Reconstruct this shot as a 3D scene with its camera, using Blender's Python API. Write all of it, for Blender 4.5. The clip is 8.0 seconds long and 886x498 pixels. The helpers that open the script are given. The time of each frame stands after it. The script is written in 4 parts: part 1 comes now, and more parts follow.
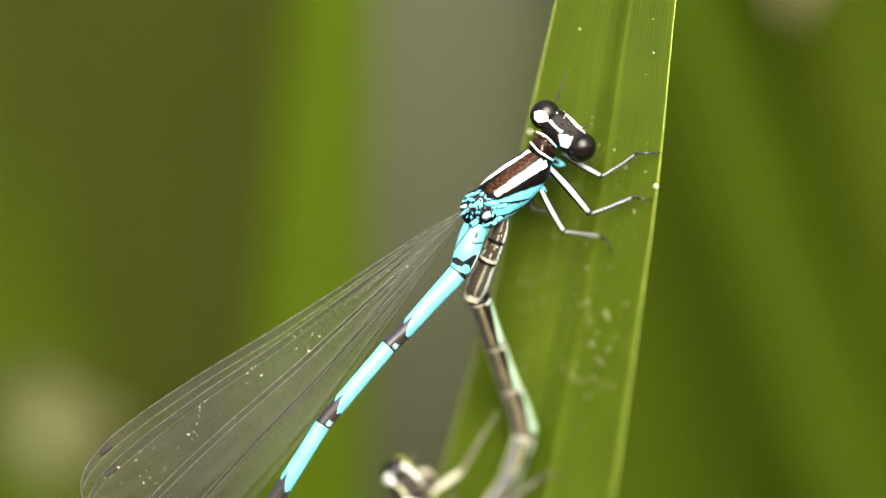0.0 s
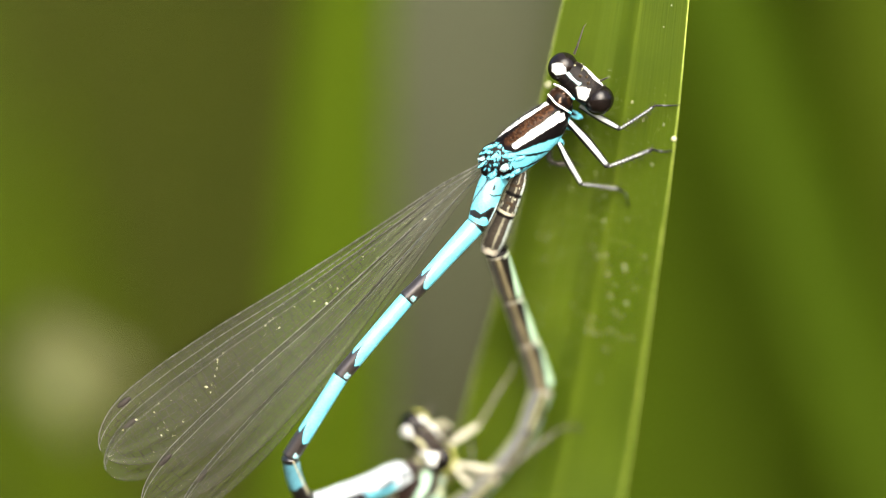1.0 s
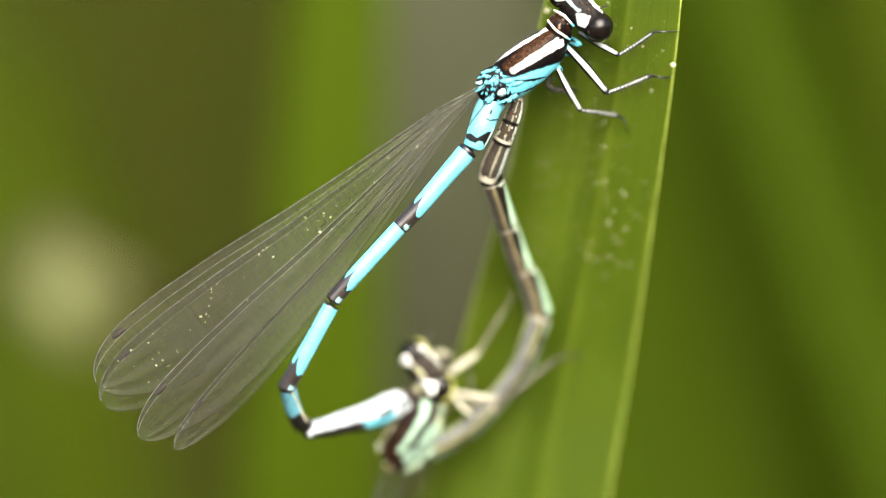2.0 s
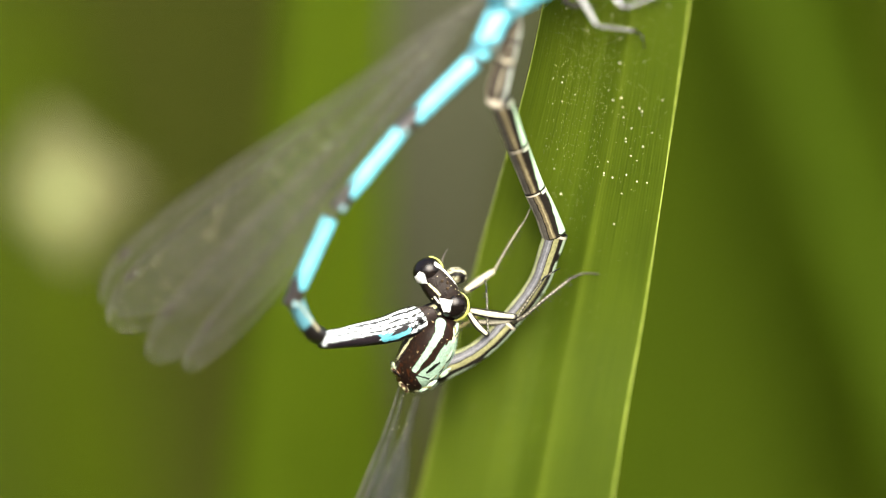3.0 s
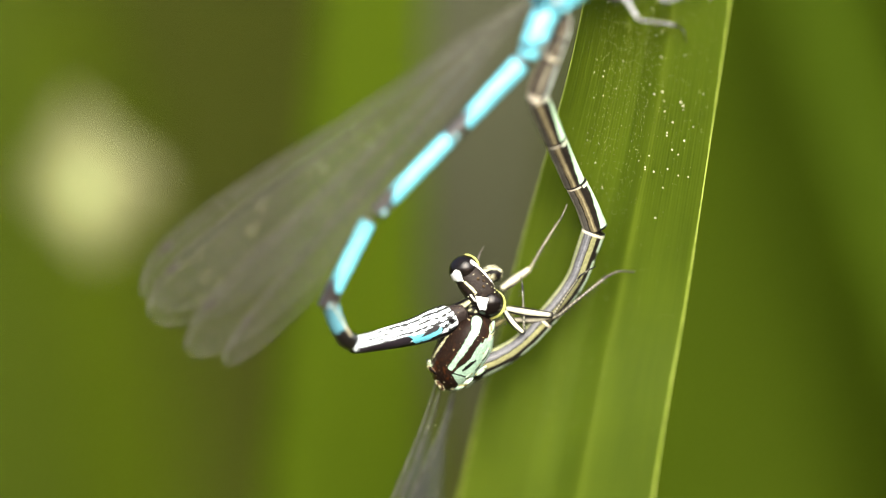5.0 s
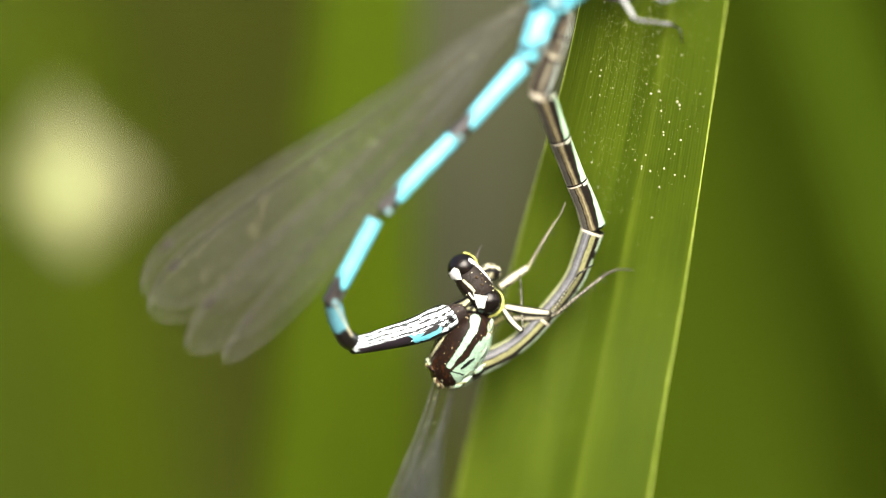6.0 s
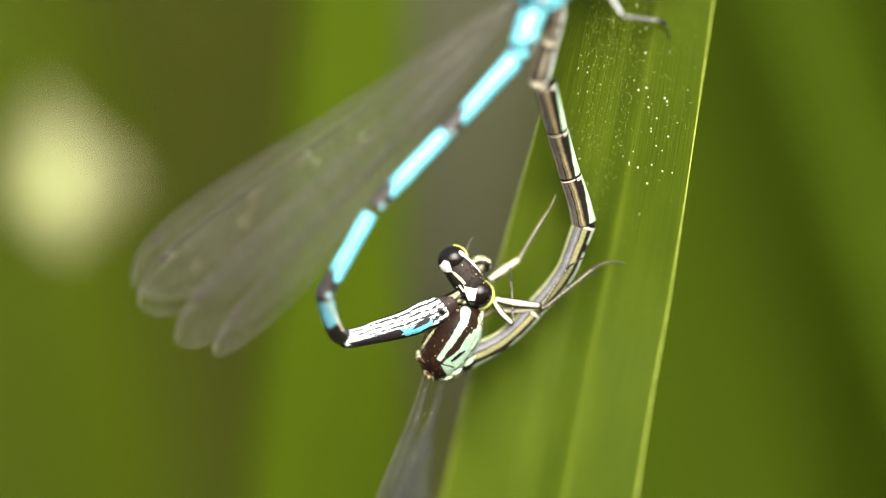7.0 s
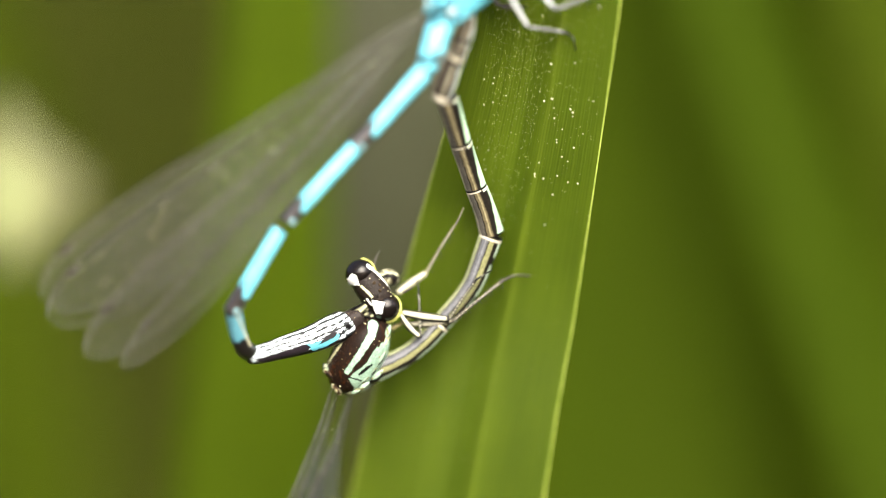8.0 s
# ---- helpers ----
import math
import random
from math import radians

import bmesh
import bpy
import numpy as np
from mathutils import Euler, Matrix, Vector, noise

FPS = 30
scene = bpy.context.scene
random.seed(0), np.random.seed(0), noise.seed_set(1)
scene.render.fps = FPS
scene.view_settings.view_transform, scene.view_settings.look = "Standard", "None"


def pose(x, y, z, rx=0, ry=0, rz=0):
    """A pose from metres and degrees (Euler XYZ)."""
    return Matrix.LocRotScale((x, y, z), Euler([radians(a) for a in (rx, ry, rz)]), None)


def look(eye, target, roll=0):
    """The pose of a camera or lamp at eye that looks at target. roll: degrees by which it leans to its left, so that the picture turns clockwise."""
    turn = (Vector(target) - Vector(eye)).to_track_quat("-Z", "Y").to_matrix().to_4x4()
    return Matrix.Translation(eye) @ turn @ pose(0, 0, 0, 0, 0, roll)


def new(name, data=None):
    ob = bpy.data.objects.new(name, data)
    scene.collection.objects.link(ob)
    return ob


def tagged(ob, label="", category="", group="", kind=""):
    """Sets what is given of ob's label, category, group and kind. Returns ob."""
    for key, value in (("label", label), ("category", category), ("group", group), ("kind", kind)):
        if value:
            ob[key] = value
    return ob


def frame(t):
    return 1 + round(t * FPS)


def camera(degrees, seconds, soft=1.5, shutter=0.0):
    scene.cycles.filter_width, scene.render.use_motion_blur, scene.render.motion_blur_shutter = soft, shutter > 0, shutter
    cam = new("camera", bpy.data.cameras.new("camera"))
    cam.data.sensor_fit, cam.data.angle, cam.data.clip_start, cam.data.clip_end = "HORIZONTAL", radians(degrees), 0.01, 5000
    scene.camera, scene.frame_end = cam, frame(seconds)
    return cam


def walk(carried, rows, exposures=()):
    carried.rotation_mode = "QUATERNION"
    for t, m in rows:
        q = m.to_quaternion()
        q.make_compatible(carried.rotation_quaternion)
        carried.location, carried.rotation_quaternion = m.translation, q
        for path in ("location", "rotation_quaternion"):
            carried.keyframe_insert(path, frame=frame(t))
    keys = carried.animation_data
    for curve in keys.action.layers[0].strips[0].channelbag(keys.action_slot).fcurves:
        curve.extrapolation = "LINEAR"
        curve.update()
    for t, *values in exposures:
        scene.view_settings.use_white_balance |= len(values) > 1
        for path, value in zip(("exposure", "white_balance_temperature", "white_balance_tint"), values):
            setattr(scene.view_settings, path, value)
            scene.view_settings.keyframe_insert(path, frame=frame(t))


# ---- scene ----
K = 2.8e-5          # metres to one unit of the layout grid
F = 11212.0         # grid units from the lens to the focal plane at rest
D = F * K
Z0 = 0.5            # height of the insects over the ground

# ---- camera: a long lens, panned and tilted, eased forward to shift the focus ----
cam = camera(8.0, 8.0, soft=0.7)
cam.data.dof.use_dof = True
cam.data.dof.focus_distance = D + 8 * K
cam.data.dof.aperture_fstop = 7.0
cam.data.dof.aperture_blades = 0
walk(cam, [(t, pose(0, -D + ahead * 0.001, Z0, 90 + tilt, 0, pan)) for t, pan, tilt, ahead in (
    (0, 1.321, 0.478, 0.0),
    (0.5, 1.369, 0.225, 0.0),
    (1, 1.482, 0.048, 0.0),
    (1.2, 1.536, -0.030, 0.0),
    (1.75, 1.492, -0.404, 0.0),
    (2.3, 1.415, -0.878, 0.3),
    (2.5, 1.361, -1.063, 2.3),
    (2.6, 1.385, -1.145, 3.5),
    (2.7, 1.451, -1.206, 4.4),
    (2.8, 1.497, -1.272, 4.7),
    (2.9, 1.543, -1.323, 4.7),
    (3, 1.626, -1.371, 4.7),
    (3.1, 1.640, -1.390, 4.7),
    (3.2, 1.650, -1.395, 4.7),
    (3.3, 1.630, -1.410, 4.7),
    (3.4, 1.574, -1.420, 4.7),
    (3.5, 1.572, -1.431, 4.7),
    (3.6, 1.640, -1.415, 4.7),
    (3.7, 1.722, -1.410, 4.7),
    (3.8, 1.793, -1.410, 4.7),
    (3.9, 1.890, -1.410, 4.7),
    (4, 1.967, -1.415, 4.7),
    (4.2, 2.013, -1.425, 4.7),
    (4.75, 2.002, -1.425, 4.7),
    (5.3, 1.997, -1.425, 4.5),
    (5.5, 2.038, -1.418, 4.5),
    (5.6, 1.997, -1.425, 4.5),
    (5.8, 1.905, -1.425, 4.5),
    (6, 1.967, -1.430, 4.3),
    (6.2, 1.956, -1.425, 4.3),
    (6.3, 1.936, -1.431, 4.3),
    (6.5, 1.953, -1.431, 4.3),
    (6.7, 1.921, -1.431, 4.3),
    (6.8, 1.895, -1.441, 4.3),
    (7, 1.854, -1.462, 4.3),
    (7.1, 1.868, -1.462, 4.3),
    (7.2, 1.930, -1.458, 4.3),
    (7.3, 1.997, -1.449, 4.3),
    (7.4, 2.060, -1.445, 4.3),
    (7.5, 2.049, -1.452, 4.3),
    (7.6, 1.878, -1.434, 4.3),
    (7.7, 1.666, -1.415, 4.3),
    (7.8, 1.328, -1.381, 4.3),
    (7.9, 1.050, -1.358, 4.3),
    (8, 1.001, -1.362, 4.3),
)])

# ---- world, sun, exposure ----
SUN = Vector((0.17, -0.79, 0.55)).normalized()
world = bpy.data.worlds.new("sky")
scene.world = world
world.use_nodes = True
wn = world.node_tree.nodes
sky = wn.new("ShaderNodeTexSky")
sky.sky_type, sky.sun_disc = "NISHITA", False
sky.air_density, sky.dust_density, sky.ozone_density = 0.6, 6.0, 0.0
sky.sun_elevation = math.asin(SUN.z)
sky.sun_rotation = math.atan2(SUN.x, SUN.y)
wn["Background"].inputs["Strength"].default_value = 0.15
world.node_tree.links.new(sky.outputs[0], wn["Background"].inputs["Color"])
lamp = bpy.data.lights.new("sun", "SUN")
lamp.energy, lamp.angle, lamp.color = 2.8, radians(60), (0.98, 0.97, 0.88)
sun = new("sun", lamp)
sun.matrix_world = look(SUN * 5 + Vector((0, 0, Z0)), (0, 0, Z0))
scene.view_settings.exposure = 1.47


# ---- materials ----
def nodes(name):
    m = bpy.data.materials.new(name)
    m.use_nodes = True
    nt = m.node_tree
    return m, nt, nt.nodes["Principled BSDF"], nt.nodes["Material Output"]


def add(nt, kind, **sockets):
    n = nt.nodes.new(kind)
    for key, value in sockets.items():
        n.inputs[key.replace("_", " ")].default_value = value
    return n


def noise_tex(nt, scale, detail=4, stretch=None):
    """Noise in the thing's own space; stretch: scale by axis."""
    co = nt.nodes.new("ShaderNodeTexCoord")
    mp = nt.nodes.new("ShaderNodeMapping")
    mp.inputs["Scale"].default_value = stretch or (1, 1, 1)
    n = add(nt, "ShaderNodeTexNoise", Scale=scale, Detail=detail)
    nt.links.new(co.outputs["Object"], mp.inputs[0])
    nt.links.new(mp.outputs[0], n.inputs["Vector"])
    return n


def ramp(nt, fac, stops):
    r = nt.nodes.new("ShaderNodeValToRGB")
    e = r.color_ramp.elements
    while len(e) < len(stops):
        e.new(0.5)
    for el, (p, c) in zip(e, stops):
        el.position, el.color = p, (*c, 1)
    nt.links.new(fac, r.inputs[0])
    return r


def cuticle(name, rough=0.3, coat=0.08, grain=9000, rel=0.25, spec=0.25):
    """Insect shell: pigment from the mesh, fine grain over it."""
    m, nt, b, out = nodes(name)
    at = nt.nodes.new("ShaderNodeAttribute")
    at.attribute_name = "pigment"
    n = noise_tex(nt, grain, 3)
    big = noise_tex(nt, grain / 9, 2)
    r = ramp(nt, n.outputs[0], [(0.3, (0.72, 0.72, 0.72)), (0.7, (1.12, 1.12, 1.12))])
    r2 = ramp(nt, big.outputs[0], [(0.3, (0.82, 0.82, 0.82)), (0.7, (1.1, 1.1, 1.1))])
    mix = nt.nodes.new("ShaderNodeMixRGB")
    mix.blend_type = "MULTIPLY"
    mix.inputs[0].default_value = 1
    mix2 = nt.nodes.new("ShaderNodeMixRGB")
    mix2.blend_type = "MULTIPLY"
    mix2.inputs[0].default_value = 1
    nt.links.new(at.outputs["Color"], mix.inputs[1])
    nt.links.new(r.outputs[0], mix.inputs[2])
    nt.links.new(mix.outputs[0], mix2.inputs[1])
    nt.links.new(r2.outputs[0], mix2.inputs[2])
    nt.links.new(mix2.outputs[0], b.inputs["Base Color"])
    bump = add(nt, "ShaderNodeBump", Strength=rel, Distance=0.00004)
    nt.links.new(n.outputs[0], bump.inputs["Height"])
    nt.links.new(bump.outputs[0], b.inputs["Normal"])
    b.inputs["Roughness"].default_value = rough
    b.inputs["Specular IOR Level"].default_value = spec
    b.inputs["Coat Weight"].default_value = coat
    b.inputs["Coat Roughness"].default_value = 0.18
    return m


def leaf_mat(name, dark, light, through_col, trans=0.35, rough=0.42, scale=420, spec=0.2, veins=0, rib=None, brown=None):
    """Sword leaf: streaks along the blade, light passing through it."""
    m, nt, b, out = nodes(name)
    at = nt.nodes.new("ShaderNodeAttribute")
    at.attribute_name = "pigment"
    mp = nt.nodes.new("ShaderNodeMapping")
    mp.inputs["Scale"].default_value = (1, 0.012, 1)
    streak = add(nt, "ShaderNodeTexNoise", Scale=60.0, Detail=5.0)
    nt.links.new(at.outputs["Vector"], mp.inputs[0])
    nt.links.new(mp.outputs[0], streak.inputs["Vector"])
    spots = noise_tex(nt, scale, 6)
    mixf = nt.nodes.new("ShaderNodeMath")
    mixf.operation = "MULTIPLY_ADD"
    mixf.inputs[1].default_value = 0.45
    nt.links.new(spots.outputs[0], mixf.inputs[0])
    half = nt.nodes.new("ShaderNodeMath")
    half.operation = "MULTIPLY"
    half.inputs[1].default_value = 0.55
    nt.links.new(streak.outputs[0], half.inputs[0])
    nt.links.new(half.outputs[0], mixf.inputs[2])
    r = ramp(nt, mixf.outputs[0], [(0.33, dark), (0.67, light)])
    colour, height = r.outputs[0], mixf.outputs[0]
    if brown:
        # grey at the tip; shade deep in the reeds painted browner towards the foot
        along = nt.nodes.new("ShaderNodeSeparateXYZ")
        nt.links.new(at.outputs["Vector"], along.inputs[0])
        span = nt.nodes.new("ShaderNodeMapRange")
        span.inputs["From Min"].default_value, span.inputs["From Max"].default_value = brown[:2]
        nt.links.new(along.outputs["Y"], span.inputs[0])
        foot_shade = nt.nodes.new("ShaderNodeMixRGB")
        foot_shade.inputs[2].default_value = (*brown[2], 1)
        nt.links.new(span.outputs[0], foot_shade.inputs[0])
        nt.links.new(colour, foot_shade.inputs[1])
        colour = foot_shade.outputs[0]
    if veins:
        # fine dark veins along the blade and a paler rib off its middle
        sep = nt.nodes.new("ShaderNodeSeparateXYZ")
        nt.links.new(at.outputs["Vector"], sep.inputs[0])
        wav = nt.nodes.new("ShaderNodeMath")
        wav.operation = "MULTIPLY"
        wav.inputs[1].default_value = veins * 2 * math.pi
        nt.links.new(sep.outputs["X"], wav.inputs[0])
        sn = nt.nodes.new("ShaderNodeMath")
        sn.operation = "SINE"
        nt.links.new(wav.outputs[0], sn.inputs[0])
        fade = nt.nodes.new("ShaderNodeMath")
        fade.operation = "MULTIPLY_ADD"
        fade.inputs[1].default_value = 0.30
        nt.links.new(sn.outputs[0], fade.inputs[0])
        nt.links.new(streak.outputs[0], fade.inputs[2])
        lines = ramp(nt, fade.outputs[0], [(0.16, (0.70, 0.73, 0.68)), (0.34, (0.94, 0.95, 0.94)), (0.8, (1.1, 1.08, 1.1))])
        # also paints shade into the groove beside the rib and dims the sunward right half
        across = ramp(nt, sep.outputs["X"], [(0.0, (1.06, 1.04, 1.2)), (0.42, (1.0, 1.0, 1.0)), (0.565, (0.78, 0.83, 0.7)), (rib - 0.006, (1.26, 1.2, 1.6)), (rib + 0.012, (1.26, 1.2, 1.6)), (rib + 0.03, (0.9, 0.92, 0.88)), (0.97, (0.87, 0.9, 0.87)), (1.0, (1.2, 1.16, 1.5))])
        for extra in (lines, across):
            mul = nt.nodes.new("ShaderNodeMixRGB")
            mul.blend_type = "MULTIPLY"
            mul.inputs[0].default_value = 1
            nt.links.new(colour, mul.inputs[1])
            nt.links.new(extra.outputs[0], mul.inputs[2])
            colour = mul.outputs[0]
        height = fade.outputs[0]
    nt.links.new(colour, b.inputs["Base Color"])
    b.inputs["Roughness"].default_value = rough
    b.inputs["Specular IOR Level"].default_value = spec
    bump = add(nt, "ShaderNodeBump", Strength=0.25, Distance=0.00008)
    nt.links.new(height, bump.inputs["Height"])
    nt.links.new(bump.outputs[0], b.inputs["Normal"])
    tr = add(nt, "ShaderNodeBsdfTranslucent", Color=(*through_col, 1))
    ms = add(nt, "ShaderNodeMixShader", Fac=trans)
    nt.links.new(b.outputs[0], ms.inputs[1])
    nt.links.new(tr.outputs[0], ms.inputs[2])
    nt.links.new(ms.outputs[0], out.inputs[0])
    return m


def plain(name, dark, light, rough=0.5, scale=800, metal=0.0, bumped=0.2, trans=0.0, spec=0.5):
    m, nt, b, out = nodes(name)
    n = noise_tex(nt, scale, 5)
    r = ramp(nt, n.outputs[0], [(0.32, dark), (0.68, light)])
    nt.links.new(r.outputs[0], b.inputs["Base Color"])
    b.inputs["Roughness"].default_value, b.inputs["Metallic"].default_value = rough, metal
    b.inputs["Specular IOR Level"].default_value = spec
    bump = add(nt, "ShaderNodeBump", Strength=bumped, Distance=0.3 / scale)
    nt.links.new(n.outputs[0], bump.inputs["Height"])
    nt.links.new(bump.outputs[0], b.inputs["Normal"])
    if trans:
        b.inputs["Transmission Weight"].default_value = trans
    return m


def membrane_mat(name, tint, cover):
    """Wing film: mostly clear, a faint dusty sheen."""
    m, nt, b, out = nodes(name)
    n = noise_tex(nt, 900, 5)
    big = noise_tex(nt, 160, 3)
    r = ramp(nt, n.outputs[0], [(0.3, tuple(0.6 * c for c in tint)), (0.7, tint)])
    nt.links.new(r.outputs[0], b.inputs["Base Color"])
    b.inputs["Roughness"].default_value = 0.35
    tp = add(nt, "ShaderNodeBsdfTransparent", Color=(0.97, 0.97, 0.96, 1))
    rf = ramp(nt, big.outputs[0], [(0.3, (cover * 0.6,) * 3), (0.75, (cover * 1.5,) * 3)])
    ms = nt.nodes.new("ShaderNodeMixShader")
    nt.links.new(rf.outputs[0], ms.inputs[0])
    nt.links.new(tp.outputs[0], ms.inputs[1])
    nt.links.new(b.outputs[0], ms.inputs[2])
    nt.links.new(ms.outputs[0], out.inputs[0])
    return m


SHELL = cuticle("insect_shell", coat=0.0, spec=0.06)
DULL = cuticle("insect_dull_shell", rough=0.45, coat=0.02, rel=0.4, spec=0.08)
TAIL = cuticle("tail_shell", rough=0.3, coat=0.8, rel=0.12, spec=0.9)
EYE = cuticle("compound_eye", rough=0.22, coat=0.05, grain=14000, rel=0.12, spec=0.28)
LEG = cuticle("insect_leg", rough=0.4, coat=0.05, spec=0.2)
FILM = membrane_mat("wing_film", (0.165, 0.175, 0.145), 0.095)
FILM_SMOKY = membrane_mat("smoky_wing_film", (0.085, 0.098, 0.10), 0.20)
FILM_PLEAT_SHEEN = membrane_mat("pleat_sheen_wing_film", (0.15, 0.15, 0.13), 0.15)
VEIN = plain("wing_vein", (0.010, 0.009, 0.006), (0.045, 0.04, 0.028), 0.6, 3000, spec=0.1)
VEIN_PALE = plain("pale_wing_vein", (0.045, 0.045, 0.036), (0.13, 0.13, 0.11), 0.5, 3000, spec=0.25)
STIGMA = plain("pterostigma_brown", (0.016, 0.013, 0.011), (0.04, 0.034, 0.03), 0.5, 4000, spec=0.15)
BRISTLE = plain("dark_bristle", (0.012, 0.01, 0.008), (0.05, 0.04, 0.03), 0.5, 5000)
BLADE = leaf_mat("sword_leaf", (0.050, 0.080, 0.0027), (0.080, 0.122, 0.0052), (0.185, 0.28, 0.007), 0.42, 0.48, spec=0.2, veins=58, rib=0.635)
MARGIN = plain("leaf_margin", (0.18, 0.25, 0.025), (0.32, 0.40, 0.07), 0.4, 1500)
# one reed green from lit to shaded; the shade is put into these colours
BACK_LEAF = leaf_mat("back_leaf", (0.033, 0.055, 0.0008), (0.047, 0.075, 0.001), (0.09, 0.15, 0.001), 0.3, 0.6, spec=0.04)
SHADE_LEAF = leaf_mat("deep_shade_tone_leaf", (0.023, 0.037, 0.0007), (0.033, 0.051, 0.0009), (0.045, 0.08, 0.001), 0.25, 0.6, spec=0.03)
RIGHT_LEAF = leaf_mat("half_shade_tone_leaf", (0.023, 0.039, 0.0007), (0.032, 0.052, 0.0009), (0.05, 0.09, 0.001), 0.25, 0.6, spec=0.03)
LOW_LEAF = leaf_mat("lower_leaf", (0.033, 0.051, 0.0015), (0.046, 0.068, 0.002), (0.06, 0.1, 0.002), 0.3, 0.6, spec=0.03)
MID_LEAF = leaf_mat("shade_tone_leaf", (0.022, 0.039, 0.0008), (0.031, 0.053, 0.001), (0.06, 0.11, 0.001), 0.3, 0.6, spec=0.03)
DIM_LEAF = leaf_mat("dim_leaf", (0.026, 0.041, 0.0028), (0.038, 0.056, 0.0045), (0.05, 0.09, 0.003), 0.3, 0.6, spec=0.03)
OLIVE = leaf_mat("olive_thicket", (0.030, 0.037, 0.0042), (0.045, 0.055, 0.007), (0.04, 0.05, 0.002), 0.2, 0.7, spec=0.05)
# the brown entry holds the painted shade of the lower part
GREY_GAP = leaf_mat("grey_gap_leaf", (0.047, 0.053, 0.029), (0.074, 0.082, 0.048), (0.075, 0.075, 0.042), 0.2, 0.7, spec=0.1, brown=(11.5, 16.5, (0.027, 0.029, 0.0135)))
STRAW = leaf_mat("straw_leaf", (0.14, 0.11, 0.06), (0.22, 0.18, 0.10), (0.2, 0.16, 0.08), 0.25, 0.7, spec=0.1)
PALE = cuticle("bleached_leaf", rough=0.55, coat=0.0, grain=900, spec=0.2)
POLLEN = plain("golden_pollen", (0.14, 0.18, 0.02), (0.32, 0.36, 0.08), 0.3, 3000)
DROP = plain("dew_and_pollen", (0.42, 0.42, 0.20), (0.8, 0.8, 0.55), 0.12, 3000)
SOIL = plain("wet_soil", (0.012, 0.011, 0.005), (0.034, 0.029, 0.015), 0.9, 14, bumped=0.6, spec=0.1)


# ---- building helpers; layout grid: x right, y down, d away from the lens ----
def place(p):
    """World places of grid points (x, y, d)."""
    p = np.asarray(p, float)
    k = K * (1 + p[..., 2] / F)
    return np.stack([p[..., 0] * k, p[..., 2] * K, Z0 - p[..., 1] * k], -1)


def M(x, y, d):
    return (x - 1075.0, y - 452.0, d)


def G(x, y, d):
    return ((x - 1168.0) / 1.013, (y - 161.0) / 1.013, d)


def part(name, verts, faces, mat, parent=None, label="", cols=None, smooth=True, grid=True):
    """One mesh object, a part of parent when given. verts in the grid unless grid is False."""
    v = place(verts) if grid else np.asarray(verts, float)
    base = np.zeros(3)
    up = parent
    while up is not None:
        base += np.array(up.location)
        up = up.parent
    me = bpy.data.meshes.new(name)
    me.from_pydata((v - base).tolist(), [], [list(map(int, f)) for f in faces])
    if cols is not None:
        a = me.attributes.new("pigment", "FLOAT_COLOR", "POINT")
        c = np.ones((len(v), 4), np.float32)
        c[:, :3] = np.clip(cols, 0, None)
        a.data.foreach_set("color", c.ravel())
    if smooth:
        me.polygons.foreach_set("use_smooth", [True] * len(me.polygons))
    me.materials.append(mat)
    me.update()
    ob = new(name, me)
    ob.parent = parent
    return tagged(ob, label)


def thing(name, at, label, category, group=""):
    ob = new(name)
    ob.empty_display_size = 0.002
    ob.location = Vector(place(at))
    return tagged(ob, label, category, group)


def spline(ctrl, n):
    """Catmull-Rom through the rows of ctrl, n samples at even steps of length."""
    c = np.asarray(ctrl, float)
    if len(c) == 2:
        return c[0] + (c[1] - c[0]) * np.linspace(0, 1, n)[:, None]
    e = np.vstack([2 * c[0] - c[1], c, 2 * c[-1] - c[-2]])
    fine = []
    for i in range(1, len(e) - 2):
        t = np.linspace(0, 1, 24, endpoint=False)[:, None]
        a, b, g, h = e[i - 1], e[i], e[i + 1], e[i + 2]
        fine.append(0.5 * (2 * b + (g - a) * t + (2 * a - 5 * b + 4 * g - h) * t ** 2 + (3 * b - a - 3 * g + h) * t ** 3))
    fine = np.vstack(fine + [c[-1:]])
    run = np.r_[0, np.cumsum(np.linalg.norm(np.diff(fine[:, :3], axis=0), axis=1))]
    at = np.linspace(0, run[-1], n)
    return np.stack([np.interp(at, run, fine[:, i]) for i in range(c.shape[1])], 1)


def unit(v):
    return v / np.maximum(np.linalg.norm(v, axis=-1, keepdims=True), 1e-9)


